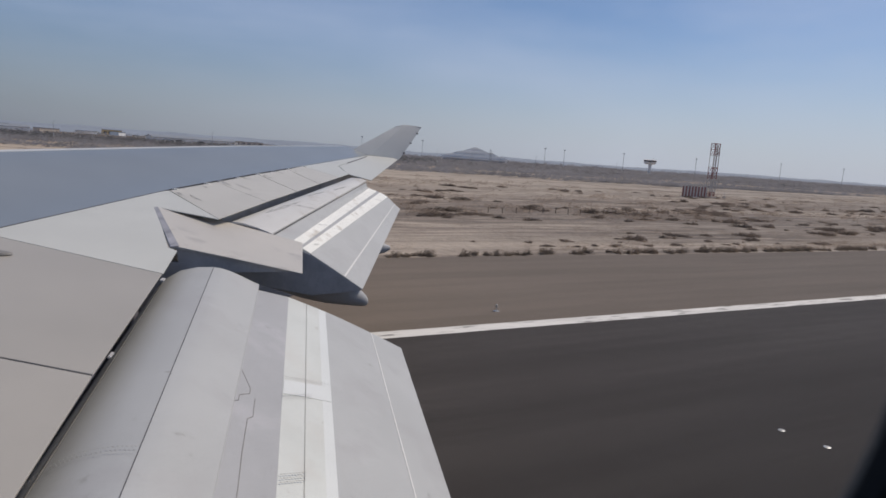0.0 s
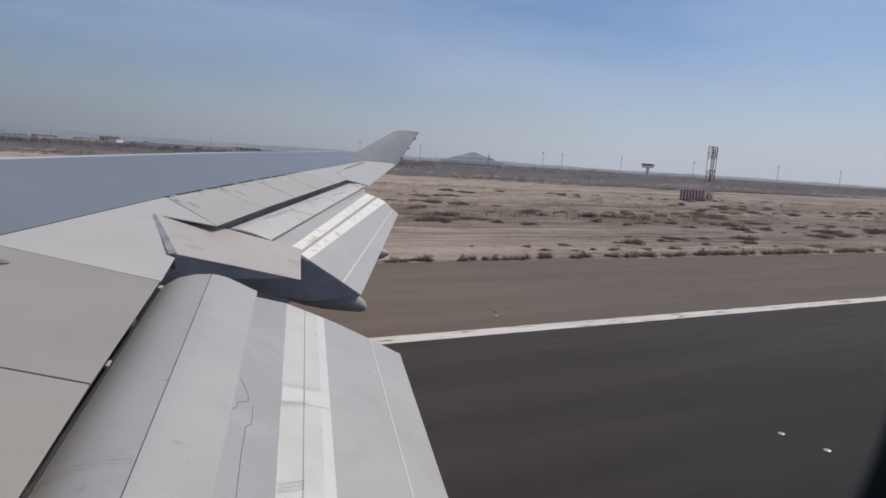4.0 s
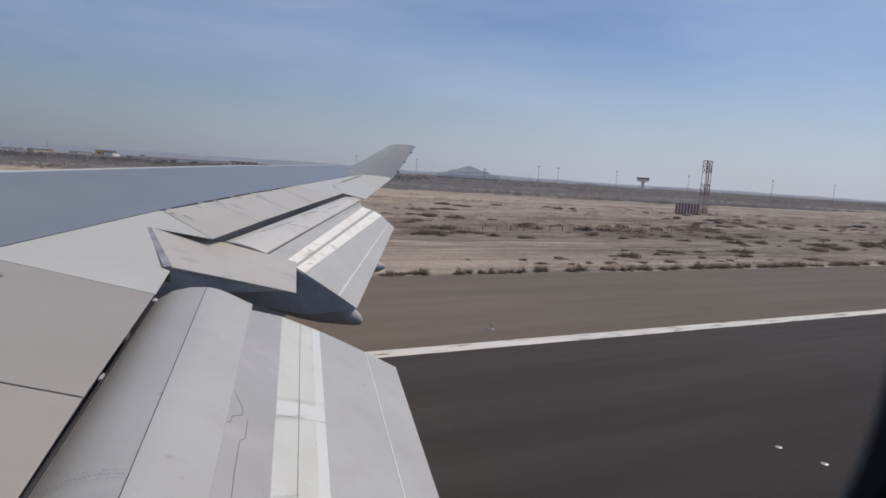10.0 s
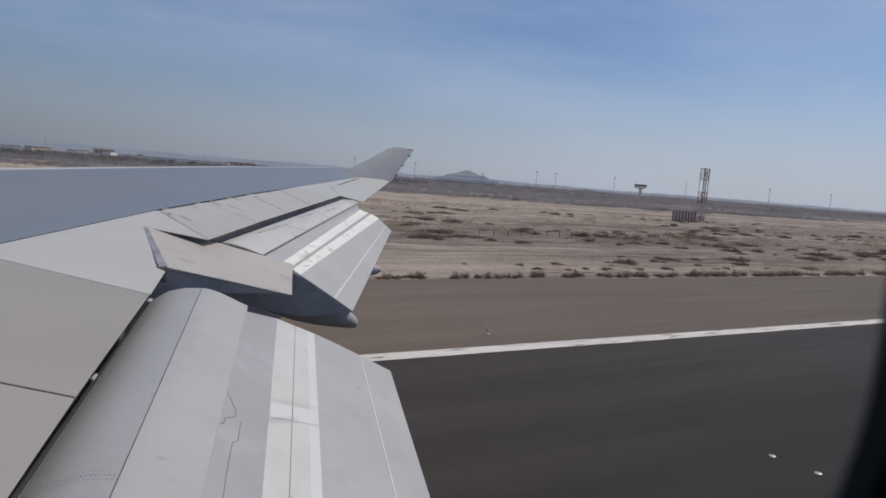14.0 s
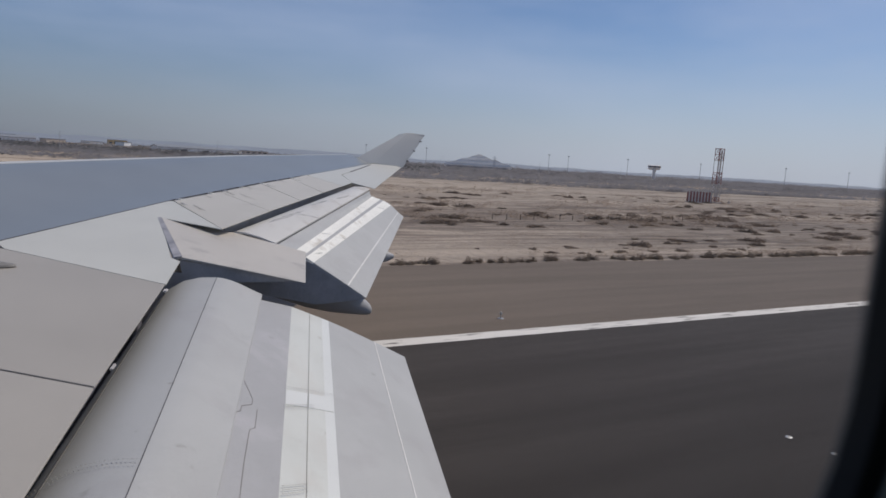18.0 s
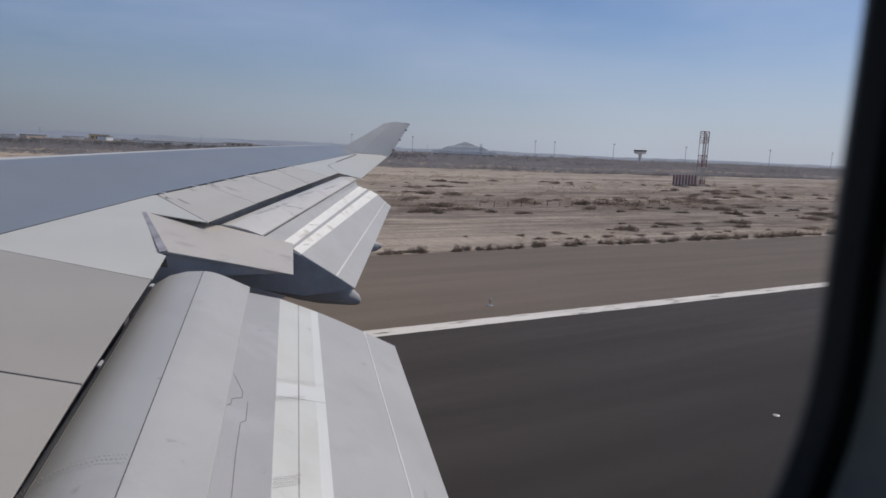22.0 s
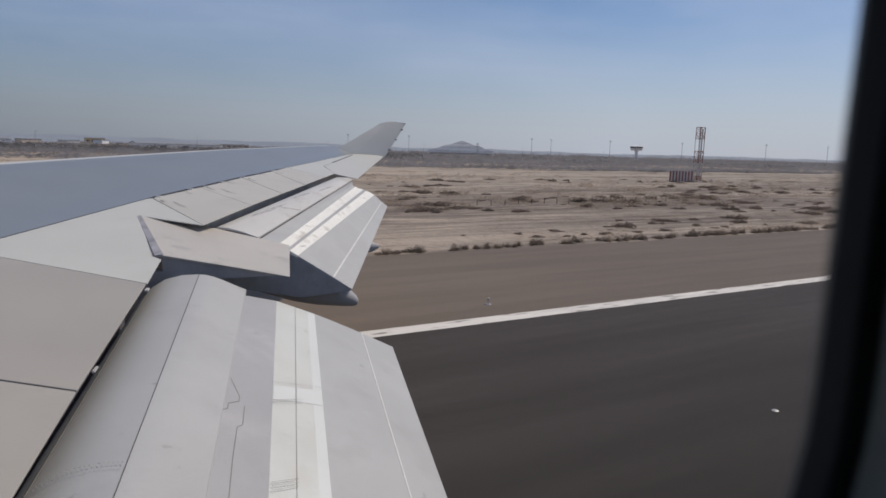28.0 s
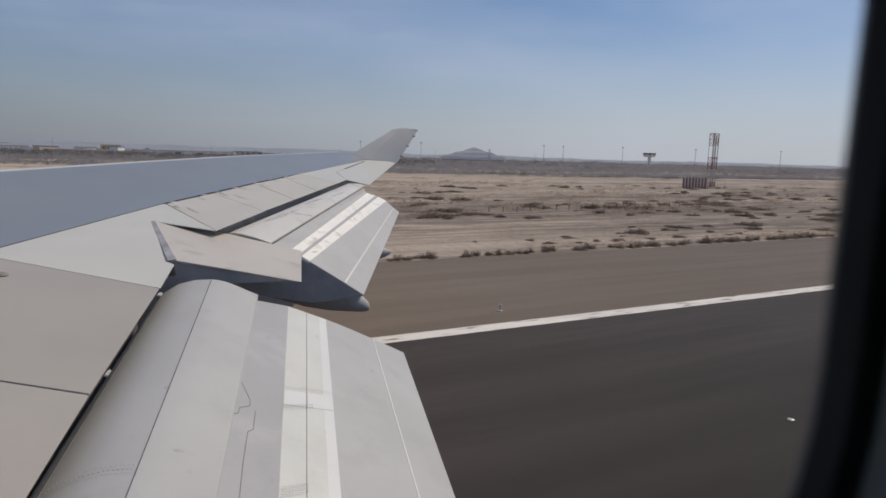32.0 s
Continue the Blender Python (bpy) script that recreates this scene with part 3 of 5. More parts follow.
panel("outboard_aileron", shrink([(7.52, 21.72), (11.27, 28.2), (12.40, 28.2), (12.43, 27.7), (7.48, 18.55), (7.13, 19.5)], 0.001), M_WHITE, lift=0.002, label="pale outboard aileron on the wing tip")
panel("aileron_hinge_line", [(8.32, 23.16), (10.67, 27.20), (10.73, 27.20), (8.38, 23.16)], M_SEAM, 0.012, 0.012, bevel=0)
for a, b in zip(SPAR[1:], SPAR[2:]):
    wide = 0.012 if a[0] < 13 else 0.006
    panel("spar_seam", [(a[1] - 0.006, a[0]), (b[1] - 0.006, b[0]), (b[1] + wide, b[0]), (a[1] + wide, a[0])], M_SEAM, 0.02, 0.003, bevel=0)
for y in (13.75, 14.9, 15.45, 16.3, 17.4, 18.3, 19.3, 20.4):
    x = along(SPAR, y)
    q = Matrix.Translation((x + 0.12, y, top(x, y) + 0.02)) @ Matrix.Rotation(radians(-58), 4, "Z")
    bm = box(-0.07, 0.07, -0.045, 0.045, -0.04, -0.008, 0.003)
    bm.transform(q)
    part("hinge_fairing", bm, M_BRIGHT if y not in (15.45, 18.3) else M_STRIP, airliner, "small pale hinge fairing")


# ---- flaps: ruled between an inner and an outer section, given as (x, z) from nose to trailing edge ----
def flap_piece(name, y0, sec0, y1, sec1, s0, s1, mat, parent, t0=0.10, t1=0.10, steps=6, label="", drop=0.0, trim=0.0):
    """trim: the share of the span by which the outer end of the first edge falls short of that of the last."""
    rings = []
    for k in range(7):
        up = []
        for i in range(steps + 1):
            w = k / 6 * (1 - trim * (1 - i / steps))
            s = s0 + (s1 - s0) * i / steps
            p = curve(sec0, s).lerp(curve(sec1, s), w)
            up.append((p.x, y0 + (y1 - y0) * w, p.y - drop))
        dn = [(p[0], p[1], p[2] - (t0 + (t1 - t0) * i / steps)) for i, p in enumerate(up)]
        rings.append(up + dn[::-1])
    bm = loft(rings)
    return part(name, bm, mat, parent, label, True)


def flap(name, label, y0, sec0, y1, sec1, pieces, lines):
    f = part(name, bmesh.new(), M_FLAP, airliner, label)
    for nm, s0, s1, mat, t0, t1, drop, lab in pieces:
        flap_piece(nm, y0, sec0, y1, sec1, s0, s1, mat, f, t0, t1, 7, lab, drop, 0.035 if nm == "grey_strip" and y0 < 5 else 0.0)
    for s, half, mat, lift in lines:
        flap_piece("panel_line", y0, sec0, y1, sec1, s - half, s + half, mat, f, 0.012, 0.012, 1, "", -lift)
    return f


# nodes: 0,1,2 nose  3 seam  4 rear of the fore panel  5 white strip  6 its joint  7 rear of the strip  8 sealant line  9 trailing edge
IN_OUT = [(0.63, 3.68), (0.61, 4.10), (0.90, 4.40), (1.36, 4.46), (1.95, 4.21), (2.36, 4.03), (2.62, 3.915), (2.90, 3.79), (3.63, 3.42), (4.14, 3.145)]
IN_IN = [(-0.95, 3.33), (-0.97, 3.71), (-0.62, 4.02), (-0.20, 4.09), (0.24, 3.86), (0.63, 3.66), (0.81, 3.565), (1.08, 3.43), (1.84, 3.03), (2.22, 2.80)]
inboard_flap = flap("inboard_flap", "large lowered inboard flap in grey and white panels", 2.5, IN_IN, 8.66, IN_OUT, [
    ("nose_panel", 0.0, 2.997, M_FLAP, 0.05, 0.20, 0.0, "rounded grey leading edge"),
    ("fore_panel", 3.003, 4.0, M_FLAP, 0.20, 0.05, 0.0, ""),
    ("grey_strip", 4.0, 5.0, M_STRIP, 0.10, 0.14, 0.016, "dark grey flap strip"),
    ("white_strip", 5.0, 5.996, M_BAND, 0.14, 0.14, 0.016, "bright white flap strip"),
    ("white_strip", 6.004, 6.64, M_BAND, 0.14, 0.12, 0.016, "bright white flap strip"),
    ("strip_edge", 6.64, 7.0, M_PATCH, 0.12, 0.12, 0.016, "clean white edge of the strip"),
    ("aft_panel", 7.0, 8.0, M_FLAP, 0.14, 0.06, 0.016, ""),
    ("trailing_edge", 8.0, 9.0, M_FLAP, 0.06, 0.012, 0.016, "")],
    [(8.0, 0.013, M_THIN, -0.012), (3.0, 0.007, M_SEAM, 0.002), (6.0, 0.012, M_STREAK, -0.0135), (1.6, 0.010, M_STREAK, 0.003)])
OB_IN = [(1.92, 4.02), (1.90, 4.50), (2.06, 4.655), (2.35, 4.64), (2.83, 4.46), (2.98, 4.42), (3.22, 4.33), (3.38, 4.235), (3.55, 4.125), (4.27, 3.65), (4.65, 3.39)]
OB_OUT = [(6.60, 4.70), (6.60, 5.02), (6.74, 5.135), (7.00, 5.15), (7.30, 5.09), (7.34, 4.96), (7.42, 4.90), (7.72, 4.80), (8.03, 4.65), (8.30, 4.43), (8.49, 4.29)]
outboard_flap = flap("outboard_flap", "lowered outboard flap with white strips and a fore segment", 11.67, OB_IN, 18.5, OB_OUT, [
    ("fore_segment", 0.0, 4.0, M_FORE, 0.04, 0.03, 0.0, "curved grey fore segment"),
    ("main_nose", 4.02, 5.9, M_FLAP, 0.10, 0.16, 0.05, ""),
    ("white_strip", 5.9, 6.84, M_BRIGHT, 0.16, 0.16, 0.03, "bright white flap strip"),
    ("grey_strip", 6.84, 7.16, M_STRIP, 0.16, 0.16, 0.034, ""),
    ("white_strip", 7.16, 8.02, M_BRIGHT, 0.16, 0.16, 0.03, "bright white flap strip"),
    ("aft_panel", 8.02, 9.0, M_FLAP, 0.16, 0.07, 0.034, ""),
    ("trailing_edge", 9.0, 10.0, M_FLAP, 0.07, 0.012, 0.034, "")],
    [(9.0, 0.028, M_THIN, -0.028), (4.04, 0.02, M_SEAM, -0.04)])



def on_flap(s, w):
    p = curve(IN_IN, s).lerp(curve(IN_OUT, s), w)
    return Vector((p.x, 2.5 + 6.16 * w, p.y))


def flap_line(name, pts, width, mat, lift=0.0):
    """A thin raised line along points (s, w) of the inboard flap."""
    rings = []
    q = [on_flap(*p) for p in pts]
    for i, p in enumerate(q):
        d = (q[min(i + 1, len(q) - 1)] - q[max(i - 1, 0)]).normalized()
        side = d.cross(Vector((0.35, 0, 1))).normalized() * width / 2
        up = Vector((0, 0, lift))
        rings.append([p - side + up, p + side + up, p + side + up - Vector((0, 0, 0.03)), p - side + up - Vector((0, 0, 0.03))])
    return part(name, loft(rings), mat, inboard_flap)


def rivets(pts, n, rows, size=0.0072, mat=M_STREAK):
    bm = bmesh.new()
    for i in range(n):
        s, w = pts[0][0] + (pts[1][0] - pts[0][0]) * i / (n - 1), pts[0][1] + (pts[1][1] - pts[0][1]) * i / (n - 1)
        for k in range(rows):
            p = on_flap(s, w - 0.008 * k) + Vector((0, 0, -0.010 if s > 4 else 0.003))
            ring = [bm.verts.new(p + Vector((size * math.cos(a), size * math.sin(a), 0.0125 - 0.45 * size * math.cos(a)))) for a in [j * math.pi / 3 for j in range(6)]]
            c = bm.verts.new(p + Vector((0, 0, 0.0165)))
            for j in range(6):
                bm.faces.new((ring[j], ring[(j + 1) % 6], c))
    return tagged(part("rivet_row", bm, mat, inboard_flap), kind="stuff")


flap_line("repair_seam", [(4.03, 0.549), (4.28, 0.499), (4.28, 0.483), (4.08, 0.47), (4.08, 0.454), (3.99, 0.447)], 0.008, M_STREAK, -0.014)
flap_line("repair_seam", [(4.41, 0.473), (4.42, 0.421), (4.32, 0.412), (4.32, 0.335), (4.35, 0.255), (4.35, 0.1)], 0.007, M_STREAK, -0.014)
rivets([(5.0, 0.574), (6.99, 0.606)], 18, 1)
rivets([(5.04, 0.512), (6.2, 0.540)], 14, 2)
rivets([(5.14, 0.303), (6.03, 0.322)], 9, 3)
rivets([(1.40, 0.305), (2.95, 0.277)], 26, 2, 0.0046)
for s0, s1 in ((5.02, 5.98), (6.02, 6.98)):
    rings = []
    for s in [s0 + (s1 - s0) * i / 3 for i in range(4)]:
        k = (s - 5) / 2
        a, b = on_flap(s, 0.518 + 0.028 * k), on_flap(s, 0.566 + 0.032 * k)
        rings.append([a + Vector((0, 0, -0.012)), b + Vector((0, 0, -0.012)), b + Vector((0, 0, -0.03)), a + Vector((0, 0, -0.03))])
    part("repair_patch", loft(rings), M_PATCH, inboard_flap, "clean white repair patch")

# inboard aileron, drooped a little, thick at its nose
AIL = [((0.86, 8.98, 4.68), (2.62, 8.92, 4.29)), ((0.86, 11.72, 4.89), (3.385, 11.60, 4.30))]
rings, under = [], []
for k, (n, t) in enumerate(AIL):
    n, t = Vector(n), Vector(t)
    dn, into = Vector((0, 0, -1)), Vector((0, 0.03 if k == 0 else -0.03, 0))
    low = 0.025 if k == 0 else 0.06
    rings.append([n + Vector((0.0, 0, -low - 0.01)), n + Vector((0.015, 0, -0.02)), n + Vector((0.07, 0, 0.005)), n.lerp(t, 0.5) + Vector((0, 0, 0.015 + 0.035 * k)), t, t + dn * 0.012,
                  n.lerp(t, 0.5) + dn * (0.0 if k == 0 else 0.03), n + Vector((0.07, 0, -low))])
    under.append([n + into + Vector((0.08, 0, -low - 0.01)), n.lerp(t, 0.5) + into + dn * (0.006 if k == 0 else 0.035), n.lerp(t, 0.9) + into + dn * 0.016, n.lerp(t, 0.5) + into + dn * 0.17, n + into + Vector((0.12, 0, -0.30))])
aileron = part("inboard_aileron", loft(rings), M_AIL, airliner, "beige inboard aileron plate between the flaps")
part("underside", loft(under), M_DARK, aileron, "dark underside")
# strip carries scuffs and a grey painted for the shaded rounded nose
bm = loft([[n + Vector((0.0, 0, -0.015)), n + Vector((w, 0, 0.004)), n + Vector((w, 0, 0.012)), n + Vector((0.01, 0, 0.0))] for n, w in ((Vector(AIL[0][0]), 0.11), (Vector(AIL[1][0]), 0.07))])
part("nose_strip", bm, M_NOSE, aileron, "scuffed leading strip, grey for the shade on the nose")


for x, y, wide in ((0.655, 7.60, 0.032), (0.105, 5.50, 0.018)):
    bm = box(-0.07, 0.06, -wide, wide * 0.4, -0.02, 0.0, 0.006)
    bm.transform(Matrix.Translation((x - 0.01, y, top(x, y) - 0.02)) @ Matrix.Rotation(radians(76), 4, "Z"))
    part("hinge_tab", bm, M_DARK, airliner, "small grey tab at the panel joint")

# scuffs and oil smears
def on_outer(s, w):
    p = curve(OB_IN, s).lerp(curve(OB_OUT, s), w)
    return Vector((p.x, 11.67 + 6.83 * w, p.y - (0.0 if s < 4 else 0.028)))


def on_aileron(s, w):
    a, b = [Vector(p) for p in AIL[0]], [Vector(p) for p in AIL[1]]
    bow = (0.015 + 0.035 * w) * (1 - abs(2 * s - 1))
    return a[0].lerp(a[1], s).lerp(b[0].lerp(b[1], s), w) + Vector((0, 0, bow))


def smear(place, parent, pts, width, mat, lift=0.003):
    """A thin uneven smear along points of a surface, tapering at both ends."""
    r = random.Random(len(pts) * 7 + int(width * 1000) + int(pts[0][1] * 100))
    rings = []
    n = 10
    for i in range(n + 1):
        u = i / n * (len(pts) - 1)
        k = min(int(u), len(pts) - 2)
        a, b = pts[k], pts[k + 1]
        p = place(a[0] + (b[0] - a[0]) * (u - k), a[1] + (b[1] - a[1]) * (u - k))
        d = place(*b) - place(*a)
        side = d.cross(Vector((0.25, 0, 1))).normalized() * width * math.sin(math.pi * (0.06 + 0.88 * i / n)) * r.uniform(0.55, 1.0) / 2
        up = Vector((0, 0, lift))
        rings.append([p - side + up, p + side + up, p + side + up - Vector((0, 0, 0.012)), p - side + up - Vector((0, 0, 0.012))])
    part("smear", loft(rings), mat, parent, "grey oil smear")


for pts, wd in (([(0.08, 0.20), (0.16, 0.08), (0.24, 0.05)], 0.10), ([(0.05, 0.24), (0.13, 0.12)], 0.08), ([(0.20, 0.22), (0.24, 0.10)], 0.06),
                ([(0.05, 0.62), (0.09, 0.40)], 0.09)):
    smear(on_aileron, aileron, pts, wd, M_SMEAR)
for pts, wd in (([(2.7, 0.46), (3.05, 0.58)], 0.09), ([(3.3, 0.64), (3.5, 0.76)], 0.08), ([(3.1, 0.30), (3.97, 0.34)], 0.16),
                ([(2.75, 0.14), (3.05, 0.36)], 0.12), ([(6.0, 0.23), (6.8, 0.27)], 0.12), ([(7.45, 0.06), (7.75, 0.09)], 0.12), ([(7.2, 0.26), (8.0, 0.30)], 0.10), ([(7.2, 0.84), (8.0, 0.88)], 0.10)):
    smear(on_outer, outboard_flap, pts, wd, M_SMEAR)


def on_rear(x, y):
    return Vector((x, y, top(x, y) + 0.006))


for x, y, dx, dy, wd in ((1.45, 13.40, 0.10, -0.62, 0.10), (1.62, 13.25, 0.25, -1.1, 0.07), (2.02, 14.60, 0.14, -0.55, 0.10), (2.62, 15.35, 0.12, -0.75, 0.12), (2.85, 15.2, 0.35, -1.2, 0.07),
                         (3.25, 16.50, 0.16, -0.6, 0.09), (3.95, 17.25, 0.14, -0.7, 0.12), (4.55, 18.40, 0.15, -0.6, 0.09), (5.20, 19.10, 0.12, -0.6, 0.10)):
    smear(on_rear, airliner, [(x, y), (x + 0.6 * dx, y + 0.6 * dy)], 2.4 * wd, M_SMEAR)


# flap track fairings
def canoe(y, stations, mat, label):
    """A fairing through stations of (x, z, radius)."""
    rings = [[(x, y + 0.8 * r * math.cos(a), z + r * math.sin(a)) for a in [2 * math.pi * i / 16 for i in range(16)]] for x, z, r in stations]
    return part("track_fairing", loft(rings), mat, airliner, label, True)


canoe(12.0, [(0.75, 4.00, 0.14), (1.42, 3.93, 0.26), (2.6, 3.77, 0.28), (3.55, 3.48, 0.34), (4.02, 3.35, 0.33), (4.43, 3.21, 0.25)], M_FAIR, "grey flap track fairing in shade")
canoe(12.0, [(4.432, 3.21, 0.249), (4.62, 3.14, 0.205), (4.78, 3.075, 0.155), (4.87, 3.035, 0.105), (4.905, 3.02, 0.05), (4.912, 3.017, 0.01)], M_FAIR, "grey tail cone of the fairing")
part("fairing_bracket", loft([[(4.28, 11.82, 3.54), (4.28, 12.02, 3.55), (4.28, 12.02, 3.40), (4.28, 11.82, 3.40)], [(4.64, 11.85, 3.40), (4.64, 12.01, 3.41), (4.64, 12.01, 3.28), (4.64, 11.85, 3.28)]]), M_WHITE, airliner, "pale bracket on the fairing")
canoe(15.0, [(3.0, 4.3, 0.1), (3.8, 4.1, 0.25), (5.0, 3.80, 0.28), (6.1, 3.62, 0.22), (6.5, 3.60, 0.13), (6.66, 3.60, 0.05)], M_FAIR, "grey flap track fairing")
part("flap_side_plate", loft([[(1.9, 11.55, 4.45), (2.9, 11.55, 4.38), (3.5, 11.55, 4.08), (4.60, 11.55, 3.36), (3.6, 11.55, 3.30), (1.9, 11.55, 3.7)],
                              [(1.9, 11.64, 4.45), (2.9, 11.64, 4.38), (3.5, 11.64, 4.08), (4.60, 11.64, 3.36), (3.6, 11.64, 3.30), (1.9, 11.64, 3.7)]]), M_DARK, outboard_flap, "dark end plate")

# winglet
WL0 = [(10.0, 28.25, 5.66), (11.3, 28.28, 5.72), (12.62, 28.3, 5.57), (12.78, 28.3, 5.58)]
WL1 = [(12.80, 29.02, 7.13), (13.25, 29.04, 7.24), (14.0, 29.04, 7.22), (14.2, 29.04, 7.20)]
rings = []
for k in range(9):
    w = k / 8
    v = w
    a = [Vector(p).lerp(Vector(q), v) + Vector((0, -0.02 * math.sin(math.pi * w), 0)) for p, q in zip(WL0, WL1)]
    th = 0.05 - 0.025 * w
    rings.append([p + Vector((0, -th * s, 0)) for p, s in zip(a, (0.1, 1, 0.6, 0.1))] + [p + Vector((0, th * s, 0)) for p, s in zip(a[::-1], (0.1, 0.6, 1, 0.1))])
winglet = part("winglet", loft(rings), M_WINGLET, airliner, "grey upswept winglet at the wing tip")
bm = loft([[p + Vector((0, d, e)) for d, e in ((-0.03, -0.005), (-0.02, 0.016), (0.02, 0.016), (0.03, -0.005))] for p in [Vector(q) for q in WL1]])
part("winglet_cap", bm, M_BRIGHT, winglet, "bright metal cap")
bm = loft([[(10.0, 28.0, 5.52), (11.2, 28.0, 5.62), (12.3, 28.0, 5.55), (12.3, 28.0, 5.42), (10.2, 28.0, 5.30)],
           [(10.3, 28.33, 5.60), (11.3, 28.33, 5.66), (12.6, 28.33, 5.54), (12.6, 28.33, 5.45), (10.4, 28.33, 5.40)]])
part("wing_tip", bm, M_WINGLET, airliner, "", True)
for w in (0.2, 0.5, 0.8):
    p = Vector(WL0[3]).lerp(Vector(WL1[3]), w)
    part("static_wick", tube(p + Vector((-0.06, 0, 0.0)), p + Vector((0.06, 0, 0.0)), 0.045, 0.03, 6), M_SEAM, winglet)

bm = lathe([(0.16, 0.0), (0.15, 0.02), (0.08, 0.05), (0.0001, 0.055)], 16)
bm.transform(Matrix.Translation((-1.05, 8.35, top(-1.05, 8.35) - 0.002)) @ Matrix.Diagonal((1.6, 0.6, 1, 1)))
part("vent_blister", bm, M_STREAK, airliner, "small grey vent blister", True)

# ---- the window in the cabin wall ----
WIN = (-0.040, 0.2660, 6.03, 6.43, 0.112)      # x from, x to, z from, z to, corner radius


def window_ring(grow, y, n=10):
    x0, x1, z0, z1, r = WIN[0] - grow, WIN[1] + grow, WIN[2] - grow, WIN[3] + grow, WIN[4] + grow
    pts = []
    for cx, cz, a0 in ((x1 - r, z1 - r, 0), (x0 + r, z1 - r, 90), (x0 + r, z0 + r, 180), (x1 - r, z0 + r, 270)):
        pts += [(cx + r * math.cos(radians(a0 + 90 * i / n)), y, cz + r * math.sin(radians(a0 + 90 * i / n))) for i in range(n + 1)]
    return pts


def window_band(profile):
    """A ring round the window, swept from a list of (growth, y)."""
    bm = bmesh.new()
    rings = [[bm.verts.new(p) for p in window_ring(g, y)] for g, y in profile]
    rings.append(rings[0])
    for a, b in zip(rings, rings[1:]):
        for i in range(len(a)):
            j = (i + 1) % len(a)
            bm.faces.new((a[i], a[j], b[j], b[i]))
    return bm


cabin_window = part("cabin_window", window_band([(0.0, 0.120), (0.003, 0.112), (0.010, 0.108), (0.03, 0.108), (0.03, 0.124), (0.004, 0.124)]), M_CABIN, airliner, "black rubber window gasket", True)
part("window_reveal", window_band([(0.010, 0.110), (0.028, 0.07), (0.045, 0.02), (0.06, 0.0), (0.10, 0.0), (0.10, 0.11)]), M_TRIM, cabin_window, "dark cabin lining round the window", True)
bm = bmesh.new()
bm.faces.new([bm.verts.new(p) for p in window_ring(0.012, 0.1215)])
pane = part("pane", bm, pane_material(), cabin_window, "clear acrylic pane with a faint veiling film")
pane.visible_shadow = False
bm = bmesh.new()
ring = [bm.verts.new(p) for p in window_ring(0.028, 0.118)]
out = [bm.verts.new((max(-2.2, min(2.2, (p[0] - 0.1) * 30)), 0.118, 6.2 + max(-1.46, min(0.54, (p[2] - 6.23) * 12)))) for p in window_ring(0.02, 0.118)]
for i in range(len(ring)):
    j = (i + 1) % len(ring)
    bm.faces.new((ring[i], ring[j], out[j], out[i]))
r = bmesh.ops.extrude_face_region(bm, geom=bm.faces[:])
bmesh.ops.translate(bm, vec=(0, 0.004, 0), verts=[v for v in r["geom"] if isinstance(v, bmesh.types.BMVert)])
part("fuselage_wall", bm, M_TRIM, airliner, "cabin side wall")
bm = bmesh.new()
add_box(bm, -2.2, 2.2, -2.4, 0.117, 4.72, 4.74)
add_box(bm, -2.2, 2.2, -2.4, 0.117, 6.74, 6.76)
add_box(bm, -2.2, 2.2, -2.42, -2.4, 4.74, 6.74)
add_box(bm, -2.22, -2.2, -2.4, 0.117, 4.74, 6.74)
add_box(bm, 2.2, 2.22, -2.4, 0.117, 4.74, 6.74)
part("cabin_lining", bm, M_TRIM, airliner, "dark cabin interior")

# the hull that closes the cabin, with an open bay behind the window wall
bm = bmesh.new()
HX = [-16, -10, -6, -2.1, 2.1, 6, 10, 16]
HA = [5 * k for k in range(73)]
rings = [[bm.verts.new((x, -3.08 + 3.2 * math.cos(radians(a)), 5.6 + 3.2 * math.sin(radians(a)))) for a in HA[:-1]] for x in HX]
for i in range(len(HX) - 1):
    for k in range(72):
        if HX[i] == -2.1 and (k < 4 or k >= 69):
            continue
        j = (k + 1) % 72
        bm.faces.new((rings[i][k], rings[i][j], rings[i + 1][j], rings[i + 1][k]))
for r in (rings[0], rings[-1]):
    bm.faces.new(r)
part("fuselage", bm, M_WINGLET, airliner, "pale fuselage hull", True)
gear = part("landing_gear", tube((-5.5, -1.4, 1.1), (-5.5, -1.4, 3.2), 0.16, 0.2, 12), M_STEEL, airliner, "main landing gear strut")
for dx in (-0.75, 0.75):
    for dy in (-0.55, 0.55):
        bm = lathe([(0.3, -0.2), (0.58, -0.22), (0.62, -0.1), (0.62, 0.1), (0.58, 0.22), (0.3, 0.2)], 24)
        bm.transform(Matrix.Translation((-5.5 + dx, -1.4 + dy, 0.64)) @ Matrix.Rotation(radians(90), 4, "X"))
        part("tyre", bm, M_CABIN, gear, "black tyre", True)
bm = box(-6.4, -4.6, -1.55, -1.25, 0.75, 1.1, 0.05)
part("bogie_beam", bm, M_STEEL, gear)


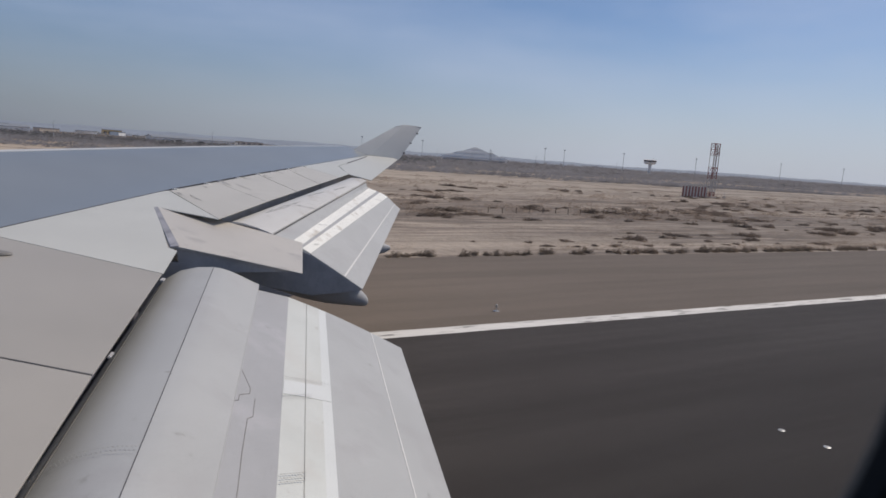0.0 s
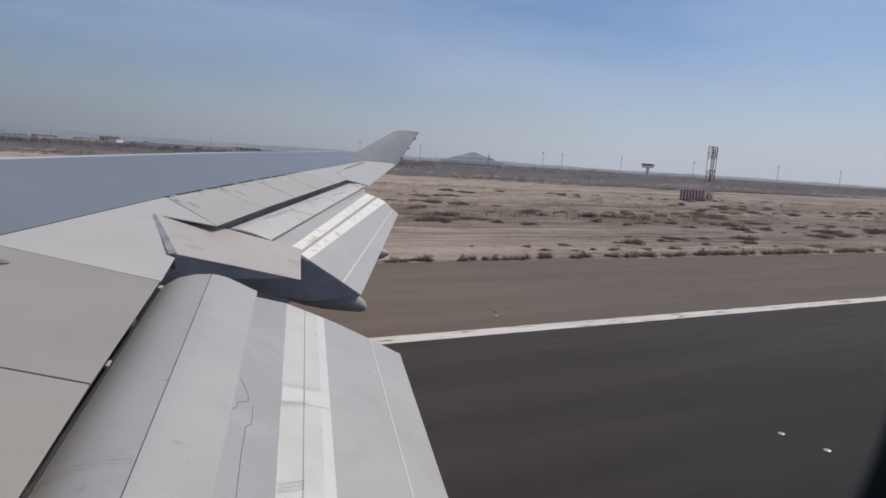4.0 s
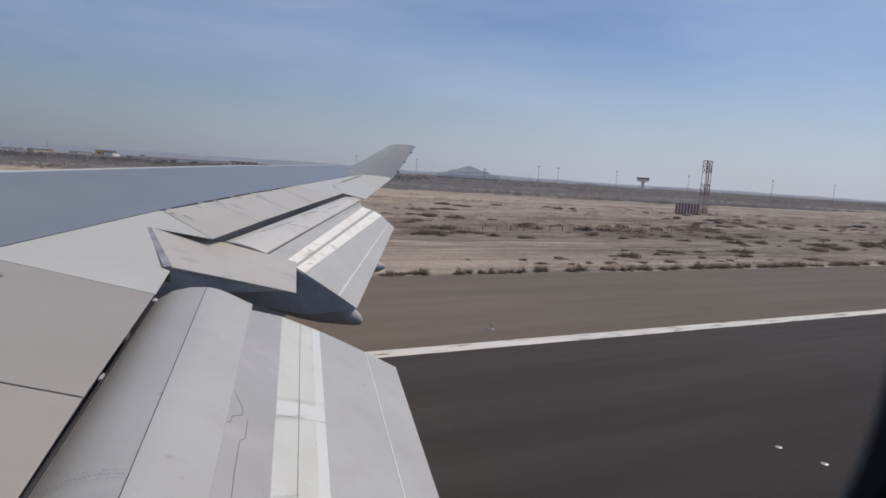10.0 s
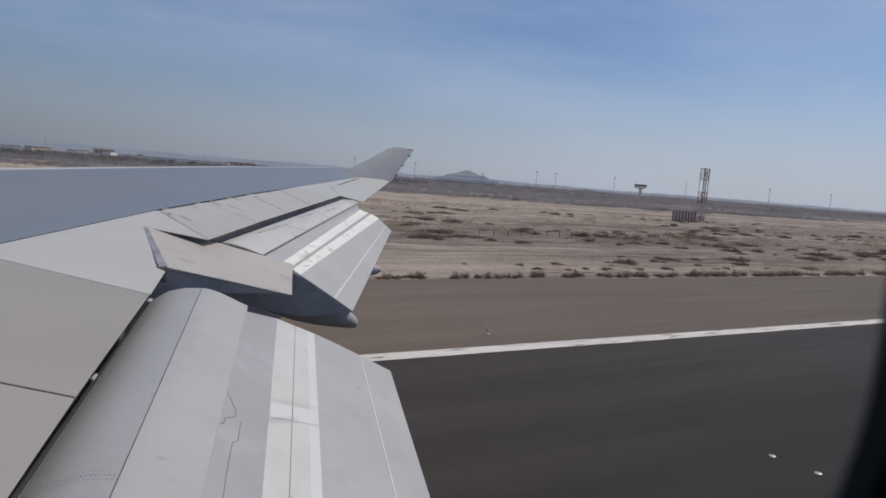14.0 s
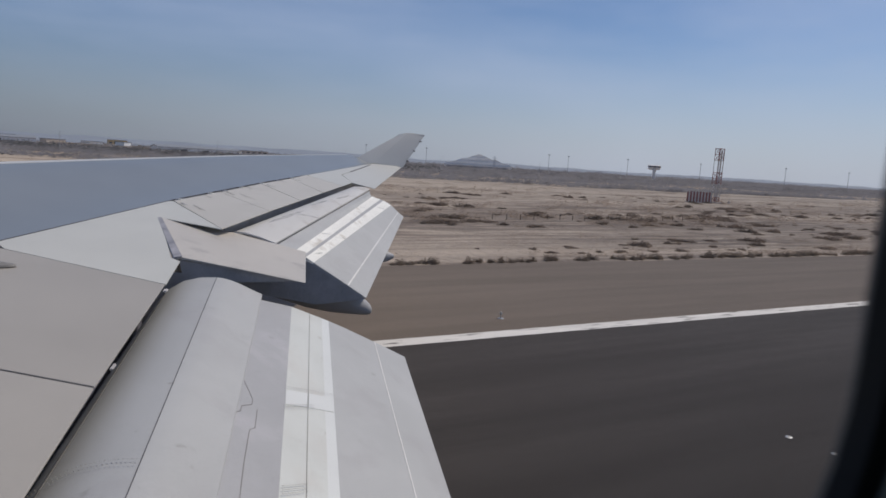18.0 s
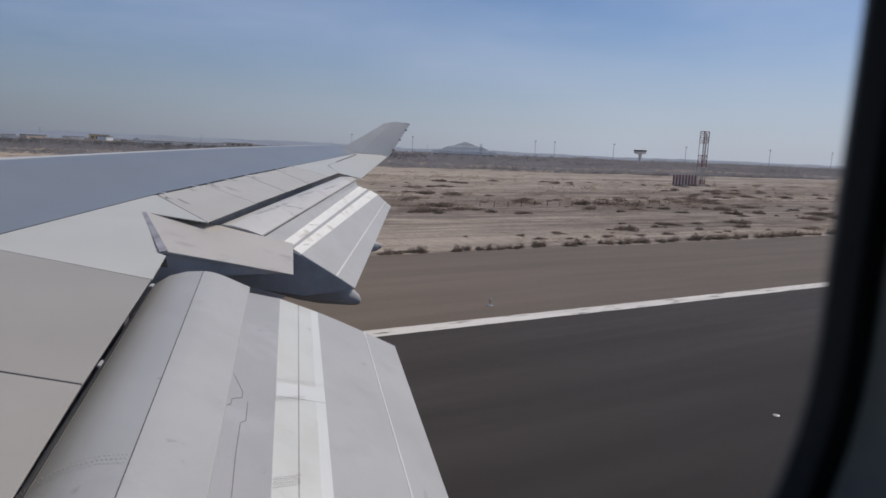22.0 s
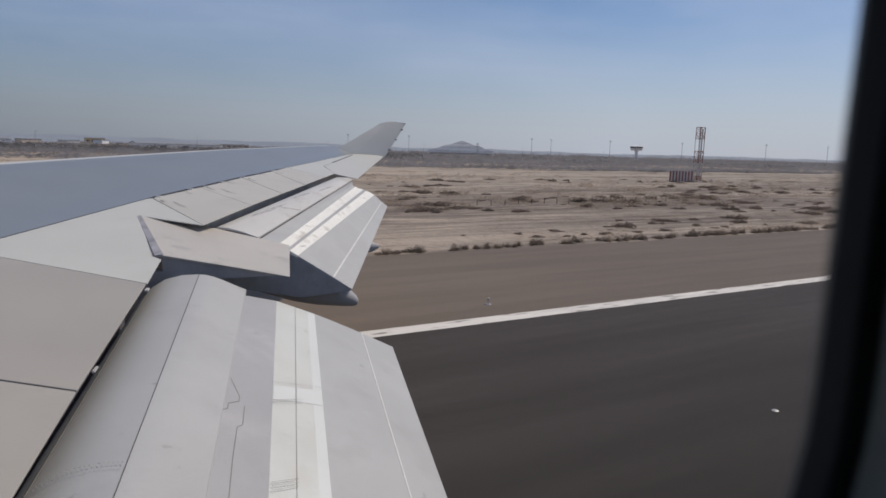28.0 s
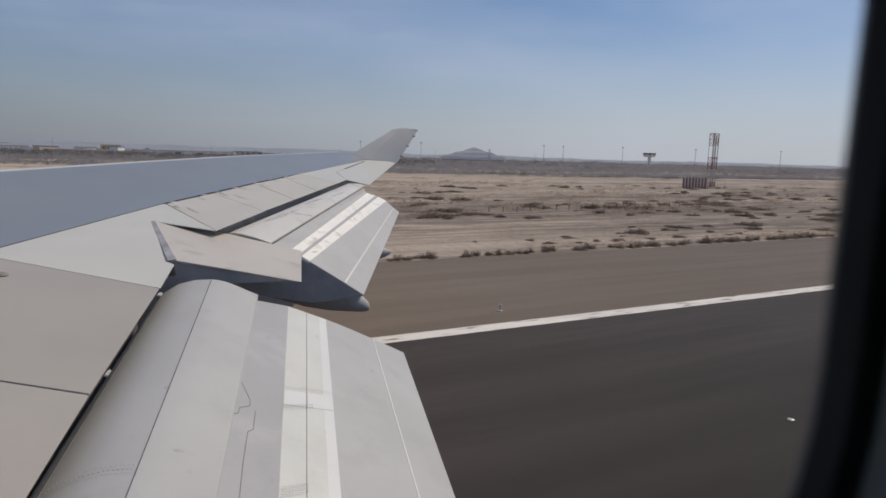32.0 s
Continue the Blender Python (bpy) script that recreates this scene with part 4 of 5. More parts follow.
# ---- the airfield: ground, runway, shoulder, markings ----
def hump(x, y):
    """Low relief of the desert; flat by the pavement."""
    k = max(0.0, min(1.0, (y - 38) / 25))
    far = max(0.0, min(1.0, (y - 300) / 900))
    return k * (0.35 * noise.noise(Vector((x * 0.035, y * 0.06, 0.3))) + 0.16 * noise.noise(Vector((x * 0.16, y * 0.22, 4.0))) - 0.12) + far * 2.0 * noise.noise(Vector((x * 0.002, y * 0.003, 9)))


def axis(near, step, grow, far):
    out, s = [0.0], step
    while out[-1] < far:
        out.append(out[-1] + s)
        if out[-1] > near:
            s *= grow
    return out


bm = bmesh.new()
px = axis(150, 2.0, 1.09, 4600)
xs = [-v for v in px[:0:-1]] + px
ys = [-4600, -1500, -400, -100, 0, 20] + [34.0 + v for v in axis(160, 1.6, 1.09, 4500)]
grid = [[bm.verts.new((x, y, hump(x, y) if y > 34 else -0.02)) for x in xs] for y in ys]
for a, b in zip(grid, grid[1:]):
    for i in range(len(xs) - 1):
        bm.faces.new((a[i], a[i + 1], b[i + 1], b[i]))
tagged(link("ground", bm, M_SOIL, smooth=True), "dry tan desert soil with pale crusted patches", "ground", kind="structure")

tagged(link("runway", box(-1400, 1400, -24, 19.6, -0.3, 0.020), M_ASPHALT), "dark grey runway asphalt with rubber streaks", "runway", kind="structure")
bm = bmesh.new()
n_seg = 240
edge = [(-600 + 1200 * i / n_seg, 34.4 + 0.35 * noise.noise(Vector((i * 0.6, 2.2, 0))) + 0.2 * noise.noise(Vector((i * 2.1, 5.2, 0)))) for i in range(n_seg + 1)]
lo = [bm.verts.new((x, 19.602, 0.016)) for x, y in edge]
hi = [bm.verts.new((x, y, 0.012)) for x, y in edge]
dn = [bm.verts.new((x, y + 0.05, -0.15)) for x, y in edge]
for i in range(n_seg):
    bm.faces.new((lo[i], lo[i + 1], hi[i + 1], hi[i]))
    bm.faces.new((hi[i], hi[i + 1], dn[i + 1], dn[i]))
tagged(link("shoulder", bm, M_SHOULDER), "brown weathered asphalt runway shoulder", "pavement", kind="structure")


def stripe(name, x0, x1, y0, y1, label, wear):
    """Painted stripe with a chipped outline."""
    bm = bmesh.new()
    n = max(8, int((x1 - x0) / 0.5))
    rnd = random.Random(wear)
    a = [bm.verts.new((x0 + (x1 - x0) * i / n, y0 + rnd.uniform(-0.012, 0.022), 0.027)) for i in range(n + 1)]
    b = [bm.verts.new((x0 + (x1 - x0) * i / n + (0.0 if 0 < i < n else rnd.uniform(-0.05, 0.05)), y1 + rnd.uniform(-0.022, 0.012), 0.027)) for i in range(n + 1)]
    for i in range(n):
        bm.faces.new((a[i], a[i + 1], b[i + 1], b[i]))
    return tagged(link(name, bm, M_LINE if wear == 3 else M_MARK), label, "road marking", kind="structure")


stripe("edge_line", -300, 500, 19.15, 19.95, "worn white painted runway edge line", 3)
stripe("aiming_point_mark", 54.6, 114.6, 5.4, 15.05, "broad white aiming point block streaked by tyre rubber", 7)
for x0, bars in ((-141.5, ((9.9, 11.75),)), (220, ((13.45, 15.28), (10.10, 11.95))), (520, ((13.45, 15.28), (10.10, 11.95), (6.75, 8.60)))):
    for y0, y1 in bars:
        stripe("touchdown_mark", x0, x0 + 22.5, y0, y1, "worn white touchdown zone bar on the asphalt", int(y0))

# touchdown lights set in the asphalt
light = tagged(empty("inset_light", (15.0, 9.25, 0.02)), "small pale inset light in the runway asphalt", "runway light", "touchdown lights")
part("housing", lathe([(0.085, -0.01), (0.085, 0.008), (0.06, 0.014), (0.0001, 0.016)], 16), M_STEEL, light)
part("lens", lathe([(0.04, 0.012), (0.036, 0.022), (0.0001, 0.028)], 12), M_CONC, light, "pale glass lens")
copy_thing(light, pose(15.17, 8.2, 0.02))


# ---- scrub ----
def bush_mesh(seed, n, size, flat, leaf):
    """A dry bush: thin stems that fan out, with many small leaf clumps."""
    r = random.Random(seed)
    bm = bmesh.new()
    for i in range(n):
        a, e = r.uniform(0, 2 * math.pi), math.acos(r.uniform(0.05, 1.0))
        d = size * r.uniform(0.35, 1.0) * (0.75 + 0.35 * math.sin(3 * a + seed))
        p = Vector((d * math.sin(e) * math.cos(a), d * math.sin(e) * math.sin(a), d * math.cos(e) * flat))
        q = Euler((r.uniform(0, 6), r.uniform(0, 6), r.uniform(0, 6))).to_matrix()
        s = leaf * r.uniform(0.5, 1.3)
        v = [bm.verts.new(p + q @ Vector(c) * s) for c in ((-1, -0.5, 0), (1, -0.45, 0.1), (0.2, 0.9, -0.1), (0.1, 0.1, 0.9))]
        bm.faces.new((v[0], v[1], v[2]))
        bm.faces.new((v[0], v[3], v[1]))
        bm.faces.new((v[1], v[3], v[2]))
    return bm


def stem_mesh(seed, size, flat):
    r = random.Random(seed)
    bm = bmesh.new()
    for i in range(7):
        a = r.uniform(0, 6.3)
        add_tube(bm, (0, 0, -0.05), (size * 0.6 * math.cos(a), size * 0.6 * math.sin(a), size * flat * r.uniform(0.4, 0.8)), 0.02 * size, 0.008 * size, 5)
    return bm


kinds = []
for k in range(6):
    b = tagged(empty("desert_shrub", (0, -300 - 4 * k, 0)), "low dry brown desert shrub on bare soil", "shrub", "desert shrubs")
    tagged(part("foliage", bush_mesh(k, 1100, 1.0, 0.55, 0.052), M_BUSH, b), kind="stuff")
    part("stem", stem_mesh(k, 1.0, 0.5), M_WOOD, b)
    kinds.append(b)
rnd = random.Random(11)
spots = []
for i in range(620):
    y = 38 + 90 * rnd.random() ** 1.3
    x = rnd.uniform(0.42, 2.2) * y
    if len(spots) < 290 and noise.noise(Vector((x * 0.02, y * 0.07, 1.7))) > -0.12:
        spots.append((x, y, (0.35 + 1.15 * rnd.random() ** 1.8) * min(1.0, 0.6 + (y - 39) / 25)))
for i, (x, y, s) in enumerate(spots):
    m = pose(x, y, hump(x, y) - 0.02, 0, 0, rnd.uniform(-30, 30)) @ Matrix.Diagonal((s * rnd.uniform(1.1, 2.1), s * rnd.uniform(0.8, 1.2), s * rnd.uniform(0.55, 1.0), 1))
    if i < 6:
        kinds[i].matrix_world = m
    else:
        c = copy_thing(kinds[i % 6], m)
        c.matrix_basis = m


# the row of tufts along the shoulder's edge
tufts = []
for k in range(4):
    b = tagged(empty("grass_tuft"), "dry beige grass tuft at the shoulder's edge", "grass tuft", "tufts along the shoulder")
    tagged(part("clump", bush_mesh(20 + k, 600, 1.0, 0.85, 0.062), M_TUFT, b), kind="stuff")
    tufts.append(b)
x, i = -14.0, 0
while x < 150 and i < 270:
    s = rnd.uniform(0.26, 0.52) * (1 + max(0, x) / 300)
    y = 34.75 + abs(rnd.gauss(0, 0.28))
    m = pose(x, y, -0.03, 0, 0, rnd.uniform(0, 360)) @ Matrix.Diagonal((s * rnd.uniform(1.0, 1.7), s, s * rnd.uniform(0.9, 1.35), 1))
    if i < 4:
        tufts[i].matrix_basis = m
    else:
        copy_thing(tufts[i % 4], m).matrix_basis = m
    x += s * rnd.uniform(0.9, 2.2) + (rnd.uniform(0.6, 2.0) if rnd.random() < 0.14 else 0)
    i += 1


def scatter(name, label, spots, seed, mat, n_leaf, leaf=(0.06, 0.13)):
    """Many far bushes in one mesh."""
    r = random.Random(seed)
    verts, faces = [], []
    for x, y, s, h in spots:
        z = hump(x, y)
        for i in range(n_leaf):
            a, e = r.uniform(0, 6.283), math.acos(r.uniform(0.0, 1.0))
            d = r.uniform(0.45, 1.0)
            p = (x + s * d * math.sin(e) * math.cos(a), y + s * d * math.sin(e) * math.sin(a), z + h * d * math.cos(e))
            k = len(verts)
            w = s * r.uniform(*leaf)
            for q in range(3):
                b = a + q * 2.1 + r.uniform(-0.5, 0.5)
                verts.append((p[0] + w * math.cos(b), p[1] + w * math.sin(b) * 0.6, p[2] + w * h / s * r.uniform(-0.8, 0.8)))
            faces.append((k, k + 1, k + 2))
    me = bpy.data.meshes.new(name)
    me.from_pydata(verts, [], faces)
    me.materials.append(mat)
    return tagged(new(name, me), label, "scrub", kind="stuff")


rnd = random.Random(5)
mid, far = [], []
while len(mid) < 3000:
    y = 58 + 180 * rnd.random() ** 1.2
    x = rnd.uniform(-0.2, 2.6) * y
    if noise.noise(Vector((x * 0.008, y * 0.035, 6.1))) + 0.5 * noise.noise(Vector((x * 0.04, y * 0.12, 2.1))) > rnd.uniform(-0.25, 0.5):
        s = 0.3 + 1.3 * rnd.random() ** 2.2
        mid.append((x, y, s * 1.7, s * 0.6))
while len(far) < 30000:
    y = 200 + 1150 * rnd.random() ** 1.6
    x = rnd.uniform(-0.22, 2.3) * y
    thin = 0.8 * max(0.0, 1 - (y - 200) / 240)
    if noise.noise(Vector((x * 0.006, y * 0.016, 8.1))) > rnd.uniform(-0.75, 0.2) + thin:
        s = rnd.uniform(0.8, 1.7) * (0.75 + y / 600)
        tall = 1 + 1.3 * max(0.0, noise.noise(Vector((x * 0.012, y * 0.006, 2.7)))) * min(1.0, max(0.0, (y - 330) / 250))
        far.append((x, y, s * 1.5, s * tall * rnd.uniform(0.8, 1.5)))
scatter("scrub", "scattered low dry scrub across the desert", mid, 1, M_BUSH, 60)
low = []
while len(low) < 9000:
    y = 36.5 + 150 * rnd.random() ** 1.7
    x = rnd.uniform(0.3, 2.4) * y
    if noise.noise(Vector((x * 0.02, y * 0.11, 11.3))) + 0.4 * noise.noise(Vector((x * 0.11, y * 0.4, 5.7))) > rnd.uniform(-0.1, 0.55):
        s = rnd.uniform(0.16, 0.5)
        low.append((x, y, s * 1.8, s * 0.5))
scatter("dead_grass", "sparse low dead grass and twigs on the soil", low, 3, M_BUSH, 16)
scatter("far_scrub", "dark band of bare trees and scrub in the distance, blued for haze", far, 2, M_BUSH_FAR, 24, (0.12, 0.26))


def ridge(name, y, height, wob, seed, label):
    """A low ridge of hills on the horizon."""
    bm = bmesh.new()
    n = 420
    rows = []
    for k, (dy, f) in enumerate(((-260, 0.0), (-120, 0.55), (0, 1.0), (160, 0.6), (400, 0.0))):
        rows.append([bm.verts.new((-0.6 * y + 4.0 * y * i / n, y + dy, -0.5 + f * (height + 13 * max(0.0, 1 - i / 110) + wob * noise.noise(Vector((i * 0.035, seed, 0))) + 0.35 * wob * noise.noise(Vector((i * 0.15, seed, k))) + 0.22 * wob * noise.noise(Vector((i * 0.7, seed, k)))))) for i in range(n + 1)])
    for a, b in zip(rows, rows[1:]):
        for i in range(n):
            bm.faces.new((a[i], a[i + 1], b[i + 1], b[i]))
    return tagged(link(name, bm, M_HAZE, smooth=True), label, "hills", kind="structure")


# clumps of trees before the buildings
belt = []
while len(belt) < 900:
    y = 420 + 265 * rnd.random()
    x = rnd.uniform(-0.16, 0.52) * y
    if noise.noise(Vector((x * 0.022, y * 0.02, 3.1))) > rnd.uniform(-0.45, 0.2):
        s = rnd.uniform(1.8, 4.6)
        belt.append((x, y, s * 1.3, s * rnd.uniform(0.9, 1.35)))
while len(belt) < 1500:
    y = 330 + 420 * rnd.random()
    x = rnd.uniform(0.45, 2.1) * y
    if noise.noise(Vector((x * 0.010, y * 0.012, 7.7))) > rnd.uniform(-0.05, 0.5):
        s = rnd.uniform(1.6, 3.4)
        belt.append((x, y, s * 1.6, s * rnd.uniform(0.8, 1.2)))
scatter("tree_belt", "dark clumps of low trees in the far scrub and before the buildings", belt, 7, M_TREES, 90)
ridge("far_hills", 1500, 13, 7, 3.3, "low grey hills along the horizon with haze put into their colour")


# ---- buildings and towers ----
def building(name, at, size, mat, label, windows=0, turn=0.0, roof=M_ROOF, group=""):
    b = tagged(empty(name, at), label, "building", group)
    w, d, h = size
    part("wall", box(-w / 2, w / 2, -d / 2, d / 2, -0.5, h), mat, b)
    part("roof", box(-w / 2 - 0.4, w / 2 + 0.4, -d / 2 - 0.4, d / 2 + 0.4, h, h + 0.5, 0.1), roof, b)
    for i in range(windows):
        x = -w / 2 + w * (i + 0.5) / windows
        part("window", box(x - w / windows * 0.3, x + w / windows * 0.3, -d / 2 - 0.06, -d / 2 + 0.1, h * 0.45, h * 0.78), M_WINDOW, b)
    b.rotation_euler = (0, 0, radians(turn))
    return b


def gable_hangar(at, size, turn, label):
    """A long hall: dark low-pitched roof, pale gable ends."""
    b = tagged(empty("hangar", at), label, "building", "hangars by the airfield edge")
    w, d, h = size
    bm = bmesh.new()
    ends = [[bm.verts.new((x, y, z)) for y, z in ((-d / 2, -0.5), (d / 2, -0.5), (d / 2, h), (0, h * 1.35), (-d / 2, h))] for x in (-w / 2, w / 2)]
    bm.faces.new(ends[0][::-1])
    bm.faces.new(ends[1])
    for i in range(5):
        j = (i + 1) % 5
        bm.faces.new((ends[0][i], ends[0][j], ends[1][j], ends[1][i]))
    part("wall", bm, M_WALLW, b)
    for sy in (-1, 1):
        part("roof", loft([[(x, sy * (d / 2 + 0.5), h - 0.1), (x, 0, h * 1.35 + 0.15), (x, 0, h * 1.35 + 0.45), (x, sy * (d / 2 + 0.5), h + 0.25)] for x in (-w / 2 - 0.5, w / 2 + 0.5)]), M_ROOF, b, "dark sheet roof")
    for i in range(1, int(w / 22)):
        part("door", box(-w / 2 + 22 * i, -w / 2 + 22 * i + 6, -d / 2 - 0.08, -d / 2 + 0.1, 0, h * 0.75), M_WINDOW, b, "dark open door")
    b.rotation_euler = (0, 0, radians(turn))
    return b


gable_hangar((-88, 800, 0), (58, 22, 6.0), 8, "long hangar with a dark roof and white gable")
gable_hangar((86, 690, 0), (84, 16, 5.4), 18, "low long hangar with a dark roof behind trees")
building("low_shed", (-8, 940, 0), (24, 14, 6.4), M_WALLW, "small white shed beyond the scrub", 0, -3)
building("long_store", (2, 700, 0), (84, 10, 3.6), M_WALLT, "long tan store house with a flat roof behind trees", 0, 16, M_WALLT)
building("long_store", (178, 640, 0), (60, 8, 3.2), M_WALLT, "long tan store house with a flat roof behind trees", 0, 12, M_WALLT)
for k, (x, y, w, h) in enumerate(((-40, 735, 18, 6.4), (-6, 760, 15, 5.0), (22, 765, 9, 7.5), (48, 770, 20, 5.2), (120, 760, 14, 7.0), (140, 790, 11, 5.0), (196, 770, 26, 4.6), (240, 800, 12, 5.8))):
    building("white_shed", (x, y, 0), (w, 12, h), M_WALLW if k % 3 else M_WALLT, "small pale flat-roofed shed behind the long store", 3 if k % 2 else 0, 30 + 6 * (k % 3), M_MASTW if k % 2 else M_ROOF, "white sheds by the airfield edge")
building("perimeter_store", (26, 760, 0), (60, 8, 2.8), M_WALLT, "long low tan store house by the airfield edge", 0, 2)
building("warehouse", (205, 1050, 0), (60, 18, 6.6), M_WALLT, "tan flat-roofed warehouse far off", 7, -4)
building("depot", (-112, 980, 0), (36, 16, 9.0), M_WALLW, "white depot with a grey roof", 0, 8)
building("yellow_house", (24, 1120, 0), (26, 16, 10.5), M_WALLY, "yellow plastered block in the distance", 4, 6)


# control tower: a shaft with a wide two-lobed head
def control_tower(at, s=1.0):
    b = tagged(empty("control_tower", at), "white control tower with a wide two-lobed head", "control tower")
    part("shaft", lathe([(3.2 * s, -1), (2.6 * s, 4 * s), (2.5 * s, 15 * s), (3.4 * s, 18.5 * s)], 20), M_WALLW, b)
    for dx in (-5.2, 4.6):
        part("head_lobe", lathe([(3.0 * s, 18.0 * s), (5.0 * s, 19.5 * s), (5.4 * s, 22.2 * s)], 24, (dx * s, 0, 0)), M_WALLW, b)
        part("cab_glazing", lathe([(5.2 * s, 22.2 * s), (5.5 * s, 24.0 * s)], 24, (dx * s, 0, 0)), M_WINDOW, b, "dark glazed cab")
        part("cab_roof", lathe([(5.9 * s, 24.0 * s), (5.9 * s, 25.0 * s), (3.5 * s, 25.8 * s)], 24, (dx * s, 0, 0)), M_WALLW, b)
    part("antenna", tube((4.6 * s, 0, 25.5 * s), (4.6 * s, 0, 31 * s), 0.12, 0.06), M_STEEL, b)
    return b


control_tower((645, 627, 0), 0.78).rotation_euler = (0, 0, radians(-46))

# terminal with a stepped pyramid roof
terminal = tagged(empty("terminal", (478, 798, 0)), "wide terminal with a grey stepped pyramid roof", "terminal")
part("wall", box(-48, 46, -12, 18, -1, 5.5), M_WALLW, terminal)
part("glazing", box(-44, 42, -12.15, -11.9, 1.5, 4.2), M_ROOF, terminal, "dark glazed front")
for w, z0, z1, k in ((50, 5.5, 10.2, 0.8), (35, 10.2, 15.0, 0.68), (19, 15.0, 21.5, 0.1)):
    bm = bmesh.new()
    a = [bm.verts.new((sx * w, 3 + sy * w * 0.3, z0)) for sx, sy in ((-1, -1), (1, -1), (1, 1), (-1, 1))]
    c = [bm.verts.new((sx * w * k, 3 + sy * w * 0.3 * k, z1)) for sx, sy in ((-1, -1), (1, -1), (1, 1), (-1, 1))]
    bm.faces.new(a[::-1])
    bm.faces.new(c)
    for i in range(4):
        j = (i + 1) % 4
        bm.faces.new((a[i], a[j], c[j], c[i]))
    part("roof_tier", bm, M_ROOFP, terminal, "pale metal roof tier")
    for k2 in (0.0, 0.5):
        r2 = w * (1 - (1 - k) * k2)
        part("roof_edge", box(-r2, r2, 3 - r2 * 0.3 - 0.25, 3 - r2 * 0.3 + 0.25, z0 + (z1 - z0) * k2 - 0.1, z0 + (z1 - z0) * k2 + 0.35), M_WALLW, terminal, "white roof edge")

terminal.rotation_euler = (0, 0, radians(-31))

# lattice mast: braced red bands, open pale stretches between them, a thick cable leg and small dishes
mast = tagged(empty("radio_mast", (147.6, 120.7, 0)), "red and white banded lattice mast with small dishes", "mast")
W2, H = 0.80, 14.5
BANDS = ((0.0, 0.10, M_RED), (0.10, 0.34, M_MASTW), (0.34, 0.56, M_RED), (0.56, 0.78, M_MASTW), (0.78, 1.0, M_RED))
CORNERS = [(-W2, -W2), (W2, -W2), (W2, W2), (-W2, W2)]
for lo_, hi_, mt in BANDS:
    for sx, sy in CORNERS:
        part("leg", tube((sx, sy, H * lo_), (sx, sy, H * hi_), 0.11 if sx > 0 else 0.075, None, 6), mt, mast)
    steps = 1 if mt is M_MASTW and lo_ > 0.3 else 2
    for k in range(steps):
        z0, z1 = H * (lo_ + (hi_ - lo_) * k / steps), H * (lo_ + (hi_ - lo_) * (k + 1) / steps)
        bm = bmesh.new()
        for i in range(4):
            a, b = CORNERS[i], CORNERS[(i + 1) % 4]
            if k % 2:
                a, b = b, a
            if steps == 2:
                add_tube(bm, (*a, z0), (*b, z1), 0.06, None, 5)
            add_tube(bm, (*a, z1), (*b, z1), 0.065, None, 5)
        part("brace", bm, mt, mast)
part("cable_duct", box(W2 - 0.10, W2 + 0.12, -0.16, 0.16, 0.1, H * 0.97, 0.03), M_MASTW, mast, "pale cable duct")
for z in (3.0, 8.0, 12.1):
    dish = part("dish", lathe([(0.04, 0.0), (0.22, 0.06), (0.34, 0.18), (0.31, 0.18)], 16), M_MASTW, mast, "small pale dish")
    dish.matrix_basis = pose(W2 + 0.12, -0.35, z, 90, 0, 60)
    part("dish_arm", tube((W2, -0.1, z), (W2 + 0.2, -0.35, z), 0.04, None, 6), M_STEEL, mast)
part("base_slab", box(-1.3, 1.3, -1.3, 1.3, -0.2, 0.15, 0.03), M_CONC, mast)

# low screen of upright boards, red and white in turn, beside the mast
screen = tagged(empty("striped_screen", (138.2, 121.6, -0.1)), "low screen of upright red and white boards beside the mast", "screen")
for i in range(16):
    x = 0.52 * i
    wide = 0.19 if i % 2 else 0.27
    part("board", box(x - wide, x + wide, -0.03, 0.03, 0.12, 2.72 + 0.04 * (i % 3), 0.01), M_MASTW if i % 2 else M_RED, screen)
for z in (0.6, 2.1):
    part("rail", box(-0.3, 8.1, 0.035, 0.11, z - 0.06, z + 0.06, 0.01), M_STEEL, screen)
for x in (0.0, 2.6, 5.2, 7.8):
    part("post", box(x - 0.05, x + 0.05, 0.115, 0.21, -0.2, 2.5, 0.01), M_STEEL, screen)
part("footing", box(-0.6, 8.4, -0.25, 0.35, -0.15, 0.11, 0.02), M_CONC, screen, "low concrete footing")
screen.rotation_euler = (0, 0, radians(-8))

# small stake with a box right of the mast
stand = tagged(empty("marker_stand", (152.6, 120.0, 0)), "small stake with a pale box on the soil", "marker")
part("stake", tube((0, 0, -0.2), (0, 0, 1.5), 0.05, None, 8), M_STEEL, stand)
part("box", box(-0.45, 0.45, -0.25, 0.25, 0.0, 0.35, 0.03), M_CONC, stand)

# poles far along the perimeter
pole = tagged(empty("lamp_pole", (64, 420, 0)), "thin grey pole far off on the airfield edge", "pole", "perimeter poles")
part("shaft", tube((0, 0, -0.5), (0, 0, 11), 0.16, 0.08), M_STEEL, pole)
part("lamp_arm", tube((0, 0, 10.8), (1.4, 0, 11.2), 0.07, 0.05), M_STEEL, pole)
for x, y in ((150, 430), (230, 440), (330, 450), (-20, 430), (440, 470)):
    copy_thing(pole, pose(x, y, 0))


flood = tagged(empty("floodlight_mast", (520, 690, 0)), "tall thin floodlight mast over the far apron", "light mast", "apron masts")
part("shaft", tube((0, 0, -0.5), (0, 0, 25), 0.34, 0.2), M_STEEL, flood)
part("lamp_head", box(-1.5, 1.5, -0.4, 0.4, 24.6, 25.6, 0.1), M_STEEL, flood, "crossbar with lamps")
